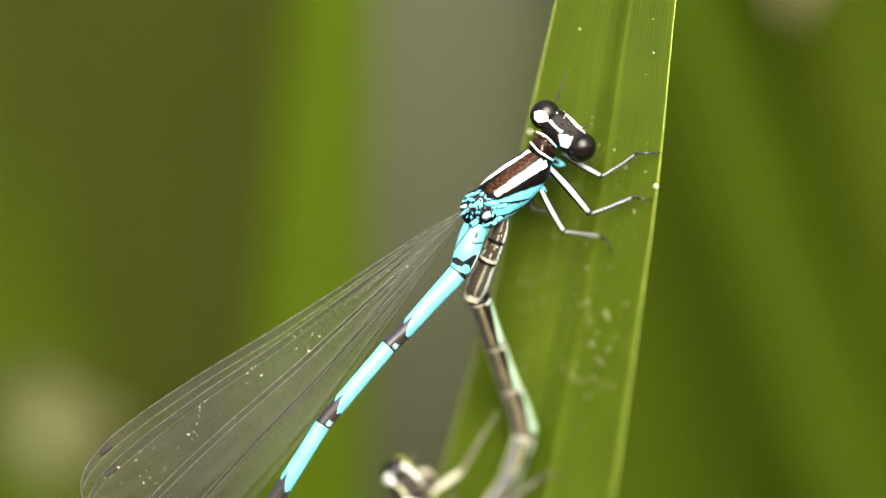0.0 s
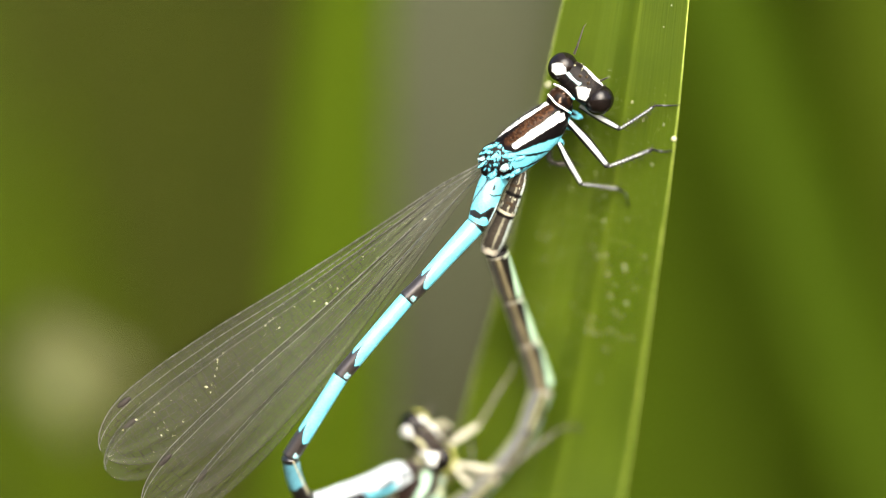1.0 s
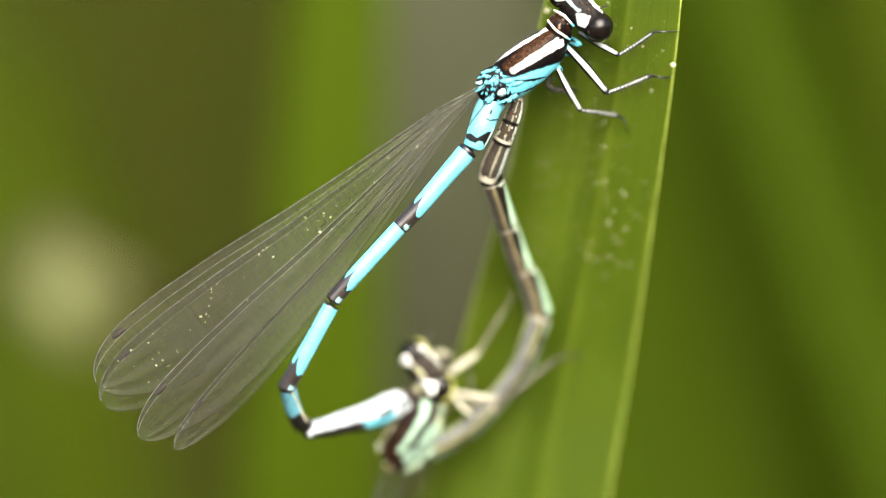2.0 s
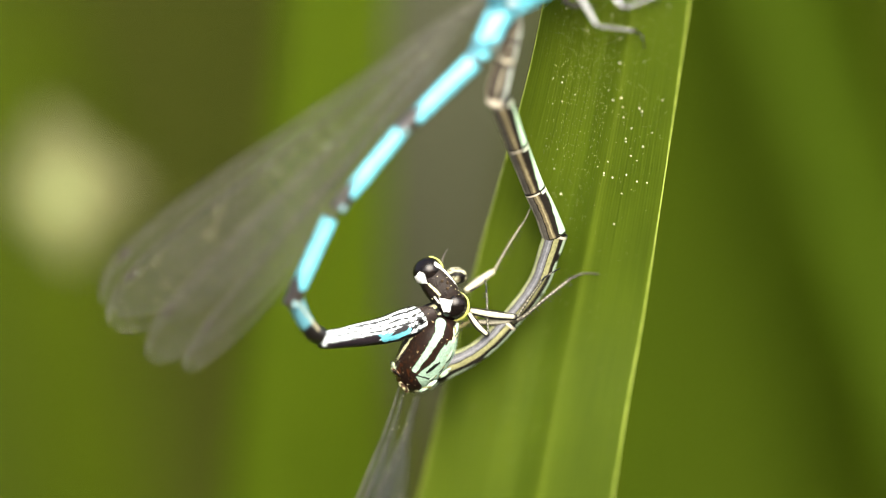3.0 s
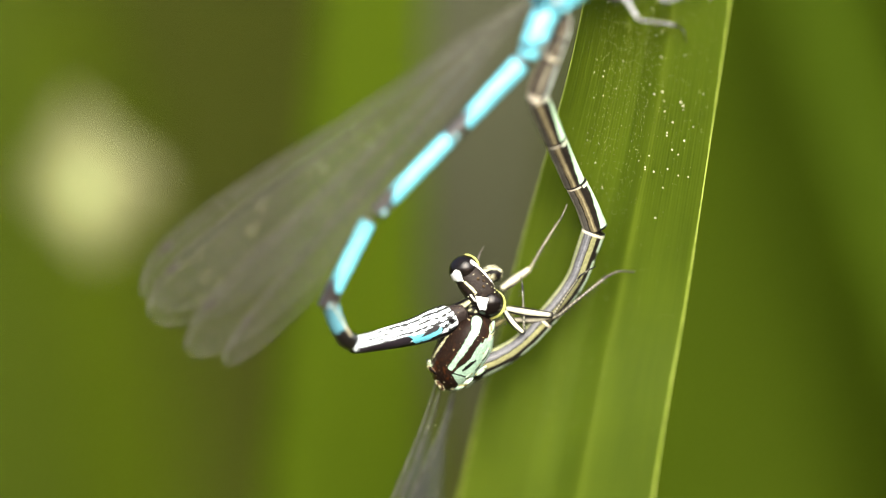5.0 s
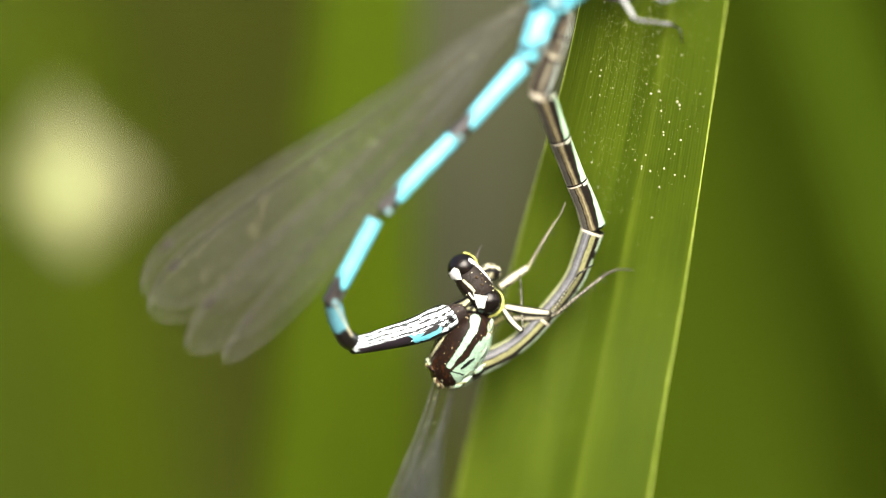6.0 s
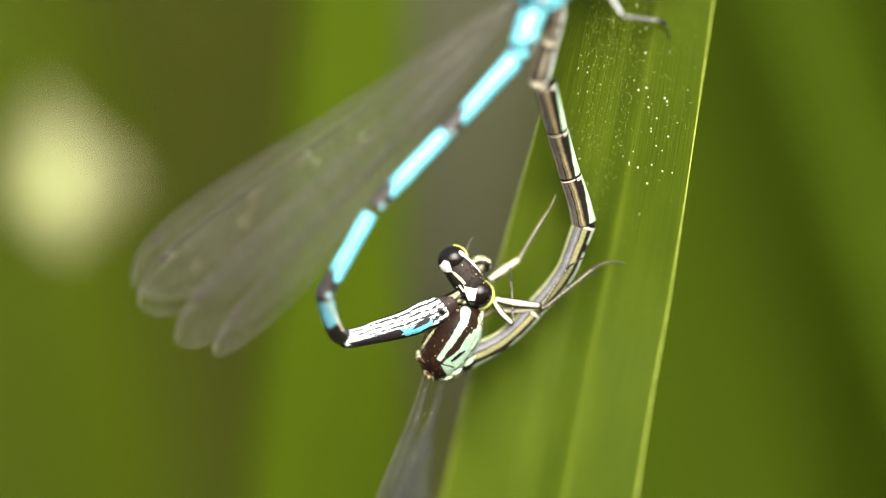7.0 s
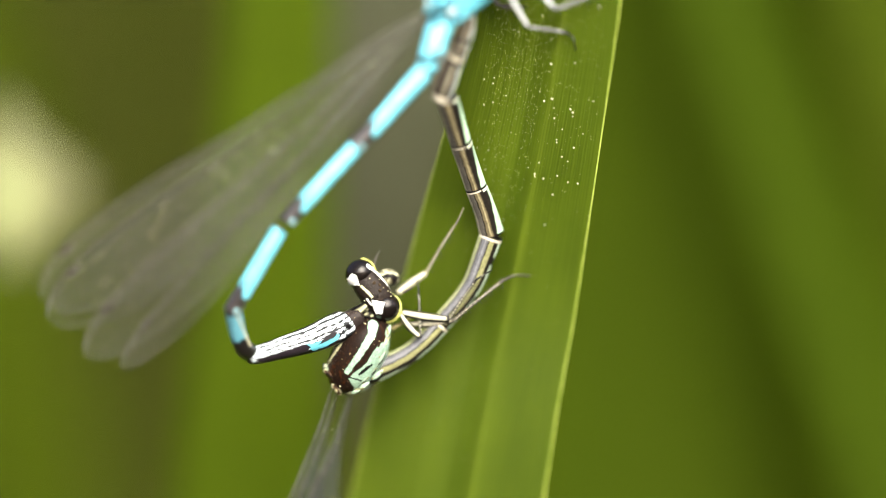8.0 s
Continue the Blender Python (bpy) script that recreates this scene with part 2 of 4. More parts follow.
def tube(ctrl, ref=(0, 0, -1), n=40, m=24, flat=1.0, shape=None, caps=True):
    """Swept body. ctrl rows: x, y, d, radius. ref: the side of angle 0. flat: thickness across ref's side.
    Returns verts, faces, s (0 to 1) and angle of each vertex."""
    c = spline(ctrl, n)
    p, r = c[:, :3], c[:, 3]
    if shape is not None:
        r = r * shape(np.linspace(0, 1, n))
    tan = unit(np.gradient(p, axis=0))
    rf = np.asarray(ref, float)
    u = unit(rf - tan * (tan @ rf)[:, None])
    w = np.cross(u, tan)
    ang = np.linspace(-math.pi, math.pi, m, endpoint=False)
    v = p[:, None] + r[:, None, None] * (np.cos(ang)[None, :, None] * u[:, None] * flat + np.sin(ang)[None, :, None] * w[:, None])
    v = v.reshape(-1, 3)
    s = np.repeat(np.linspace(0, 1, n), m)
    a = np.tile(ang, n)
    faces = [(i * m + j, i * m + (j + 1) % m, (i + 1) * m + (j + 1) % m, (i + 1) * m + j) for i in range(n - 1) for j in range(m)]
    if caps:
        for end, row in ((0, p[0] - tan[0] * r[0] * 0.35), (n - 1, p[-1] + tan[-1] * r[-1] * 0.35)):
            k = len(v)
            v = np.vstack([v, row])
            s, a = np.r_[s, s[end * m]], np.r_[a, 0.0]
            faces += [(end * m + (j + 1) % m, end * m + j, k) if end == 0 else (end * m + j, end * m + (j + 1) % m, k) for j in range(m)]
    return v, faces, s, a


def ball(c, axes, n=24, m=32, box=1.0):
    """Ellipsoid with the three half-axis vectors given. Returns verts, faces."""
    th = np.linspace(0, math.pi, n)
    ph = np.linspace(0, 2 * math.pi, m, endpoint=False)
    t, f = np.meshgrid(th, ph, indexing="ij")
    d = np.stack([np.cos(t), np.sin(t) * np.cos(f), np.sin(t) * np.sin(f)], -1).reshape(-1, 3)
    d = np.sign(d) * np.abs(d) ** box
    v = np.asarray(c, float) + d @ np.asarray(axes, float)
    faces = [(i * m + j, i * m + (j + 1) % m, (i + 1) * m + (j + 1) % m, (i + 1) * m + j) for i in range(n - 1) for j in range(m)]
    return v, faces


def merged(pieces):
    vs, fs, k = [], [], 0
    for v, f, *_ in pieces:
        vs.append(v)
        fs += [tuple(i + k for i in q) for q in f]
        k += len(v)
    return np.vstack(vs), fs


def tint(base, *layers):
    """Pigment rows: base colour, then (mask 0..1, colour) layers over it."""
    mask0 = np.asarray(layers[0][0], float) if layers else np.zeros(1)
    c = np.tile(np.asarray(base, float), (len(mask0), 1))
    for mask, col in layers:
        k = np.clip(np.asarray(mask, float), 0, 1)[:, None]
        c = c * (1 - k) + np.asarray(col, float) * k
    return c


def soft(x, edge, width):
    """0 below edge, 1 above it, over width."""
    return np.clip((x - edge) / width + 0.5, 0, 1)


def band(x, lo, hi, width=0.04):
    return soft(x, lo, width) * (1 - soft(x, hi, width))


def rag(v, size, seed=0.0):
    """Ragged value per vertex, about -1 to 1."""
    return np.array([noise.noise(Vector((q[0] / size + seed, q[1] / size, q[2] / size))) for q in v]) * 1.6


def near(v, c, r, edge=3.0):
    return np.clip((r - np.linalg.norm((v - np.asarray(c)) , axis=1)) / edge + 0.5, 0, 1)


def front_m(v):
    """Flat outline coordinates of the male's markings."""
    return v[:, :2] + (1042.0, 536.0)


def front_f(v):
    """Flat outline coordinates of the female's markings."""
    return v[:, :2] * 1.013 + (1168.0, 161.0)


def stroke(q, pts, width, edge=1.3):
    """1 along a bent line, widths at its points (or one for all), 0 off it."""
    p = np.asarray(pts, float)
    w = np.broadcast_to(np.asarray(width, float), len(p)) / 2
    best = np.full(len(q), -1e9)
    for a, b, wa, wb in zip(p, p[1:], w, w[1:]):
        t = np.clip((q - a) @ (b - a) / ((b - a) @ (b - a)), 0, 1)
        best = np.maximum(best, wa + (wb - wa) * t - np.linalg.norm(q - a - t[:, None] * (b - a), axis=1))
    return np.clip(best / edge + 0.5, 0, 1)


def patch(q, pts, edge=1.3):
    """1 inside a rounded-edged outline, 0 outside."""
    p = np.asarray(pts, float)
    inside = np.zeros(len(q), bool)
    far = np.full(len(q), 1e9)
    for a, b in zip(p, np.roll(p, -1, 0)):
        t = np.clip((q - a) @ (b - a) / ((b - a) @ (b - a)), 0, 1)
        far = np.minimum(far, np.linalg.norm(q - a - t[:, None] * (b - a), axis=1))
        if a[1] != b[1]:
            inside ^= ((a[1] > q[:, 1]) != (b[1] > q[:, 1])) & (q[:, 0] < (b[0] - a[0]) * (q[:, 1] - a[1]) / (b[1] - a[1]) + a[0])
    return np.clip(np.where(inside, far, -far) / edge + 0.5, 0, 1)


def wobble(q, v, amount, size, seed):
    """Flat coordinates with ragged shifts, so that a marking's edge is not ruled."""
    return q + amount * np.stack([rag(v, size, seed), rag(v, size, seed + 50)], -1)


BLUE = (0.16, 0.60, 0.76)
PALEBLUE = (0.55, 0.80, 0.86)
BLACK = (0.005, 0.004, 0.004)
BROWN = (0.022, 0.010, 0.005)
WHITE = (0.85, 0.88, 0.85)
CREAM = (0.62, 0.62, 0.38)
TAN = (0.24, 0.19, 0.11)


# ---- ground, far vegetation ----
def ground_sheet():
    n, half = 60, 60.0
    g = np.linspace(-1, 1, n)
    g = np.sign(g) * np.abs(g) ** 3 * half
    x, y = np.meshgrid(g, g + 0.5, indexing="ij")
    z = np.array([[0.012 * noise.noise(Vector((a * 3, b * 3, 0))) for b in r] for a, r in zip(g, y)])
    v = np.stack([x, y, z - 0.01], -1).reshape(-1, 3)
    f = [(i * n + j, (i + 1) * n + j, (i + 1) * n + j + 1, i * n + j + 1) for i in range(n - 1) for j in range(n - 1)]
    tagged(part("ground", v, f, SOIL, grid=False), "dark wet soil at the foot of the reeds", "ground", kind="structure")


def reed_strip(x, y, h, w, lean, turn, bend, rng):
    """A plain bent leaf strip for the far thicket, in metres."""
    v, f = [], []
    n = 7
    for i in range(n):
        t = i / (n - 1)
        ww = w * (1 - t ** 3) * 0.5 + 0.0005
        cx = x + lean * h * t + bend[0] * t * t
        cy = y + bend[1] * t * t
        z = h * t - 0.02
        for k in (-1, 0, 1):
            v.append((cx + k * ww * math.cos(turn), cy + k * ww * math.sin(turn) + (0.25 * ww if k == 0 else 0), z))
    for i in range(n - 1):
        for k in range(2):
            a = i * 3 + k
            f.append((a, a + 1, a + 4, a + 3))
    return np.array(v), f


def thicket(name, count, y0, y1, wide, mat, label, seed, tall=(0.7, 1.2)):
    rng = random.Random(seed)
    pieces, cols = [], []
    for _ in range(count):
        y = y0 + (y1 - y0) * rng.random() ** 1.2
        x = rng.gauss(0, 0.5) * wide * (1 - 0.35 * (y - y0) / (y1 - y0))
        p = reed_strip(x, y, rng.uniform(*tall), rng.uniform(0.012, 0.03), rng.uniform(-0.15, 0.25), rng.uniform(-0.9, 0.9),
                       (rng.uniform(-0.1, 0.2), rng.uniform(-0.12, 0.12)), rng)
        pieces.append(p)
        cols.append(np.stack([np.linspace(0, 1, len(p[0])) + rng.random() * 9, p[0][:, 2] * 40, np.zeros(len(p[0]))], -1))
    v, f = merged(pieces)
    tagged(part(name, v, f, mat, grid=False, cols=np.vstack(cols)), label, "reeds", kind="stuff")


ground_sheet()
thicket("reed_thicket", 2800, 0.45, 3.2, 2.8, OLIVE, "dense olive-brown reed leaves far behind", 3)


# ---- sword leaves ----
def sword_leaf(name, ctrl, mat, label, ribs=24, cols_n=40, rows_n=90, profile=None, margin=None, rib_height=0.14, thick=2.5, midrib=0.0):
    """A long leaf standing in the ground. ctrl rows: x, y, d, width, turn of the blade in degrees; from tip to root."""
    c = spline(ctrl, rows_n)
    p, wid, turn = c[:, :3], np.maximum(c[:, 3], 1.0), np.radians(c[:, 4])
    tan = unit(np.gradient(p, axis=0))
    side = np.stack([np.cos(turn), 0 * turn, np.sin(turn)], -1)
    side = unit(side - tan * np.sum(side * tan, 1)[:, None])
    nor = np.cross(side, tan)
    nor *= -np.sign(nor[:, 2:3])
    vv = np.linspace(0, 1, cols_n)
    lift = (profile(vv) if profile else 0.06 * np.abs(vv - 0.5)) 
    wave = np.cos(vv * ribs * 2 * math.pi) * rib_height
    run = np.r_[0, np.cumsum(np.linalg.norm(np.diff(p, axis=0), axis=1))]
    base_pt = Vector(place(p[-1]))
    root = new(name)
    root.empty_display_size = 0.02
    root.location = base_pt
    tagged(root, label, "leaf")

    def sheet(v_of, shift):
        off = (v_of - 0.5)[None, :, None] * wid[:, None, None] * side[:, None]
        hgt = (lift[None] * wid[:, None] + wave[None] * np.minimum(1, wid / 60)[:, None] + shift)[..., None] * nor[:, None]
        return (p[:, None] + off + hgt).reshape(-1, 3)

    front, back = sheet(vv, 0.0), sheet(vv, -thick)
    n, m = rows_n, cols_n
    faces = [(i * m + j, (i + 1) * m + j, (i + 1) * m + j + 1, i * m + j + 1) for i in range(n - 1) for j in range(m - 1)]
    k = n * m
    faces += [(k + i * m + j, k + i * m + j + 1, k + (i + 1) * m + j + 1, k + (i + 1) * m + j) for i in range(n - 1) for j in range(m - 1)]
    for j in (0, m - 1):
        faces += [(i * m + j, k + i * m + j, k + (i + 1) * m + j, (i + 1) * m + j) for i in range(n - 1)]
    pig = np.stack([np.tile(vv, n), np.repeat(run / 200.0, m), np.zeros(n * m)], -1)
    part("lamina", np.vstack([front, back]), faces, mat, root, cols=np.vstack([pig, pig]))
    if midrib:
        line = front.reshape(n, m, 3)[:, m // 2]
        keep = wid > 12
        v, f, s, a = tube(np.column_stack([line[keep], wid[keep] * midrib]), n=keep.sum(), m=8)
        part("midrib", v, f, mat, root, cols=np.column_stack([a, s * 60, s * 0]))
    if margin:
        for j, sgn in ((0, -1), (m - 1, 1)):
            line = front.reshape(n, m, 3)[:, j] + sgn * side * 0.6
            keep = wid > 20
            rows = np.column_stack([line[keep], np.full(keep.sum(), margin * (1.0 if sgn > 0 else 0.55))])
            v, f, s, a = tube(rows, n=keep.sum(), m=6)
            part("margin", v, f, MARGIN, root, "thin pale yellow-green leaf edge")
    return root


def main_profile(v):
    """Cross-section of the perch leaf: a groove and a keel off its middle."""
    x = np.linspace(-0.1, 1.1, 241)
    h = np.interp(x, (-0.1, 0, 0.15, 0.33, 0.42, 0.48, 0.56, 0.62, 0.66, 0.8, 1.0, 1.1), (-0.02, 0, 0.036, 0.066, 0.058, 0.040, 0.058, 0.083, 0.076, 0.056, 0.028, 0.016))
    g = np.exp(-np.linspace(-2, 2, 9) ** 2)
    h = np.convolve(np.pad(h, 4, mode="edge"), g / g.sum(), "valid")
    return np.interp(v, x, h)


# the blade is turned: its right edge stands nearer the lens than its left
PERCH = [(212, -1750, -150, 2, -14), (190, -1500, -105, 64, -14), (112, -900, -20, 170, -14), (50, -536, 45, 213, -14), (6, -262, 94, 249, -14), (-38.5, 0, 172, 267, -14), (-111, 346, 282, 309, -13),
         (-184, 702, 338, 337, -12), (-420, 2000, 560, 424, -8), (-1300, 8000, 1250, 560, -8), (-1900, 15500, 1500, 600, -8)]
perch = sword_leaf("sword_leaf", PERCH, BLADE, "long bright green sword-shaped leaf with fine ribs and dew specks",
                   ribs=38, cols_n=229, rows_n=300, profile=main_profile, margin=1.6)


def back_leaf(name, x0, x1, top, bottom, d, label, mat, turn=0.0, fan=0.0, taper=700):
    """A blurred leaf behind: its edges x0, x1 at the top line and bottom line of the view at rest."""
    def at(y):
        k = y / 882.0
        a = x0[0] + (x0[1] - x0[0]) * k
        b = x1[0] + (x1[1] - x1[0]) * k
        return ((a + b) / 2 - 1043, y - 536, d + fan * (y - 441) / 882, abs(b - a), turn)
    foot = 17500 / (1 + d / F)
    a, b = at(1600), at(-900)
    slope = (a[0] - b[0]) / 2500
    tip = at(top)
    rows = [(tip[0] - slope * taper, tip[1] - taper, d, 2, turn), tip] + [at(y) for y in (-300, 441, 1000, 1500) if y > top + 150] + [
            (a[0] + slope * 2500 * 0.8, a[1] + 2500, d + fan, a[3] * 1.1, turn),
            (a[0] + slope * 3000, foot, d + fan, a[3] * 1.3, turn)]
    return sword_leaf(name, rows, mat, label, ribs=10, cols_n=13, rows_n=60, rib_height=2.0, thick=6, midrib=0.03)


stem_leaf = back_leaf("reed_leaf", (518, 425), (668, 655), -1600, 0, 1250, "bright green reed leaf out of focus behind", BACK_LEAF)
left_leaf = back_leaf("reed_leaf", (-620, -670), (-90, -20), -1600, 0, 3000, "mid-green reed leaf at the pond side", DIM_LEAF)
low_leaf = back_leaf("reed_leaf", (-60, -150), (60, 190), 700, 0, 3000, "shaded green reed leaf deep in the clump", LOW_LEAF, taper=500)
right_leaf = back_leaf("reed_leaf", (1010, 900), (1900, 2000), -1600, 0, 1900, "broad dark green reed leaf, shade in its colour", RIGHT_LEAF)
slant_leaf = back_leaf("reed_leaf", (1140, 1440), (1300, 1640), -500, 0, 1500, "slanting green reed leaf, half shade in its colour", MID_LEAF)
edge_leaf = back_leaf("reed_leaf", (1400, 1660), (1640, 2000), -500, 0, 1780, "slanting green reed leaf, half shade in its colour", SHADE_LEAF)
# extra leaf whose dark colour gives the lower gap its shade
dim_leaf = back_leaf("reed_leaf", (640, 560), (900, 800), 1450, 0, 1700, "olive reed leaf tip added to darken the lower gap", OLIVE, taper=500)
# leaf shape added in place of the paler grey gap between the reeds
grey_leaf = back_leaf("backdrop_patch_leaf", (640, 600), (1000, 860), -1600, 0, 2000, "grey-brown leaf shape standing in for a pale gap, out of focus", GREY_GAP)


# a leaf added for a bright background patch; its tip hangs in from above
sword_leaf("backdrop_patch_leaf", [(360, -514, 1500, 4, 0), (363, -535, 1500, 90, 0), (370, -600, 1500, 125, 0), (420, -1100, 1600, 120, 0), (600, -1500, 1900, 110, 0), (770, -900, 2200, 110, 0), (800, 3000, 2300, 120, 0), (820, 14500, 2400, 130, 0)],
           STRAW, "pale straw-coloured leaf tip standing in for a bright patch", ribs=8, cols_n=13, rows_n=120, rib_height=2.0, thick=6)


def bleached_leaf():
    """A pale dry blade that nods on a thin stalk. Returns the thing and its blade."""
    joint = (-968.0, 292.0, 1500.0)
    root = thing("bleached_leaf", (-1040, 15750, 1500), "pale bleached dry leaf nodding on a thin stalk", "leaf")
    v, f, s, a = tube([(*joint, 3), (-975, 700, 1505, 3), (-1015, 3000, 1510, 4), (-1040, 15750, 1500, 6)], n=60, m=8)
    part("stalk", v, f, BACK_LEAF, root, cols=np.column_stack([a, s * 40, 0 * s]))
    n, m = 60, 25
    c = spline([(-968, 292, 1500, 10), (-966, 262, 1520, 105), (-958, 192, 1560, 240), (-980, 110, 1610, 120), (-992, 30, 1660, 4)], n)
    vv = np.linspace(-0.5, 0.5, m)
    curl = 0.22 * (1 - np.cos(vv * 2.6))
    grid = c[:, None, :3] + np.stack([vv[None] * c[:, 3:4], 0 * vv[None] * c[:, 3:4], curl[None] * c[:, 3:4]], -1)
    verts = np.vstack([grid.reshape(-1, 3), grid.reshape(-1, 3) + (0, 4, 4)])
    k = n * m
    faces = [(i * m + j, i * m + j + 1, (i + 1) * m + j + 1, (i + 1) * m + j) for i in range(n - 1) for j in range(m - 1)]
    faces += [tuple(q + k for q in reversed(t)) for t in faces]
    flat_v = grid.reshape(-1, 3)
    heart = np.exp(-((flat_v[:, 0] + 985) / 40) ** 2 - ((flat_v[:, 1] - 182) / 64) ** 2)
    pig = tint((0.100, 0.105, 0.042), (np.clip(heart + 0.06 * rag(flat_v, 12, 4), 0, 1), (0.25, 0.29, 0.12)))
    blade = part("blade", verts, faces, PALE, root, "bleached cream dry blade", cols=np.vstack([pig, pig]))
    return root, blade, joint


pale_leaf, pale_blade, pale_joint = bleached_leaf()


# ---- damselfly pieces ----
def bristles(c, parent, count, spread, length, aim, seed, name="bristles"):
    rng = random.Random(seed)
    pieces = []
    for _ in range(count):
        t = rng.random()
        p = np.array(c[0]) * (1 - t) + np.array(c[1]) * t + np.array([rng.uniform(-1, 1) * spread for _ in range(3)])
        d = np.array(aim, float) + np.array([rng.uniform(-0.6, 0.6) for _ in range(3)])
        d = d / np.linalg.norm(d) * length * rng.uniform(0.6, 1.2)
        pieces.append(tube([(*p, 0.55), (*(p + d), 0.2)], n=3, m=3))
    v, f = merged(pieces)
    return tagged(part(name, v, f, BRISTLE, parent), kind="stuff")


def pollen(parent, verts, count, seed, size=(0.8, 1.7)):
    """Pale grains lying on the side of a body that faces the light."""
    rng = random.Random(seed)
    front = verts[verts[:, 2] < np.median(verts[:, 2])]
    pieces = []
    for _ in range(count):
        r = rng.uniform(*size)
        pieces.append(ball(front[rng.randrange(len(front))] + (0, 0, -0.3), [(r, 0, 0), (0, r * rng.uniform(0.7, 1.2), 0), (0, 0, r)], 5, 6))
    v, f = merged(pieces)
    tagged(part("pollen", v, f, DROP, parent, "tiny pale pollen grains"), kind="stuff")


def leg(parent, femur, tibia, tarsus, pale, dark, r=(6.0, 3.6, 2.1), seed=1):
    """A leg: femur with a dark stripe, thin tibia with spines, hooked tarsus."""
    v, f, s, a = tube([(*p, r[0] * k) for p, k in zip(femur, (0.8, 1.1, 0.75))], n=24, m=32)
    ob = part("leg", v, f, LEG, parent, cols=tint(pale, (soft(np.abs(a - 0.1), 0.54, 0.08), dark), (soft(s, 0.94, 0.04), dark)))
    v, f, s, a = tube([(*p, r[1] * k) for p, k in zip(tibia, (0.9, 0.8, 0.7))], n=70, m=20)
    part("tibia", v, f, LEG, ob, cols=tint(tuple(0.62 * c for c in pale), (soft(np.abs(a - 0.1), 0.6, 0.1), dark), (soft(np.sin(s * 88 + 2 * np.sin(s * 9)), 0.1, 0.6) * 0.75, dark), (soft(s, 0.93, 0.04), dark)))
    v, f, s, a = tube([(*p, r[2] * k) for p, k in zip(tarsus, (1.0, 0.8, 0.5))], n=12, m=8)
    part("tarsus", v, f, LEG, ob, cols=tint(dark, (band(s, 0.3, 0.45, 0.05), tuple(0.25 * c for c in pale))))
    rng = random.Random(seed)
    c = spline(tibia, 16)
    pieces = []
    for i in range(1, 15):
        for sg in (-1, 1):
            d = unit(np.array([rng.uniform(-0.3, 0.3), 0.8 * sg, rng.uniform(-0.5, 0.2)]) + 0.7 * (c[i] - c[i - 1]) / max(1e-6, np.linalg.norm(c[i] - c[i - 1])))
            pieces.append(tube([(*c[i], 0.7), (*(c[i] + d * rng.uniform(9, 14)), 0.25)], n=2, m=3))
    v, f = merged(pieces)
    tagged(part("spines", v, f, BRISTLE, ob), kind="stuff")
    return ob


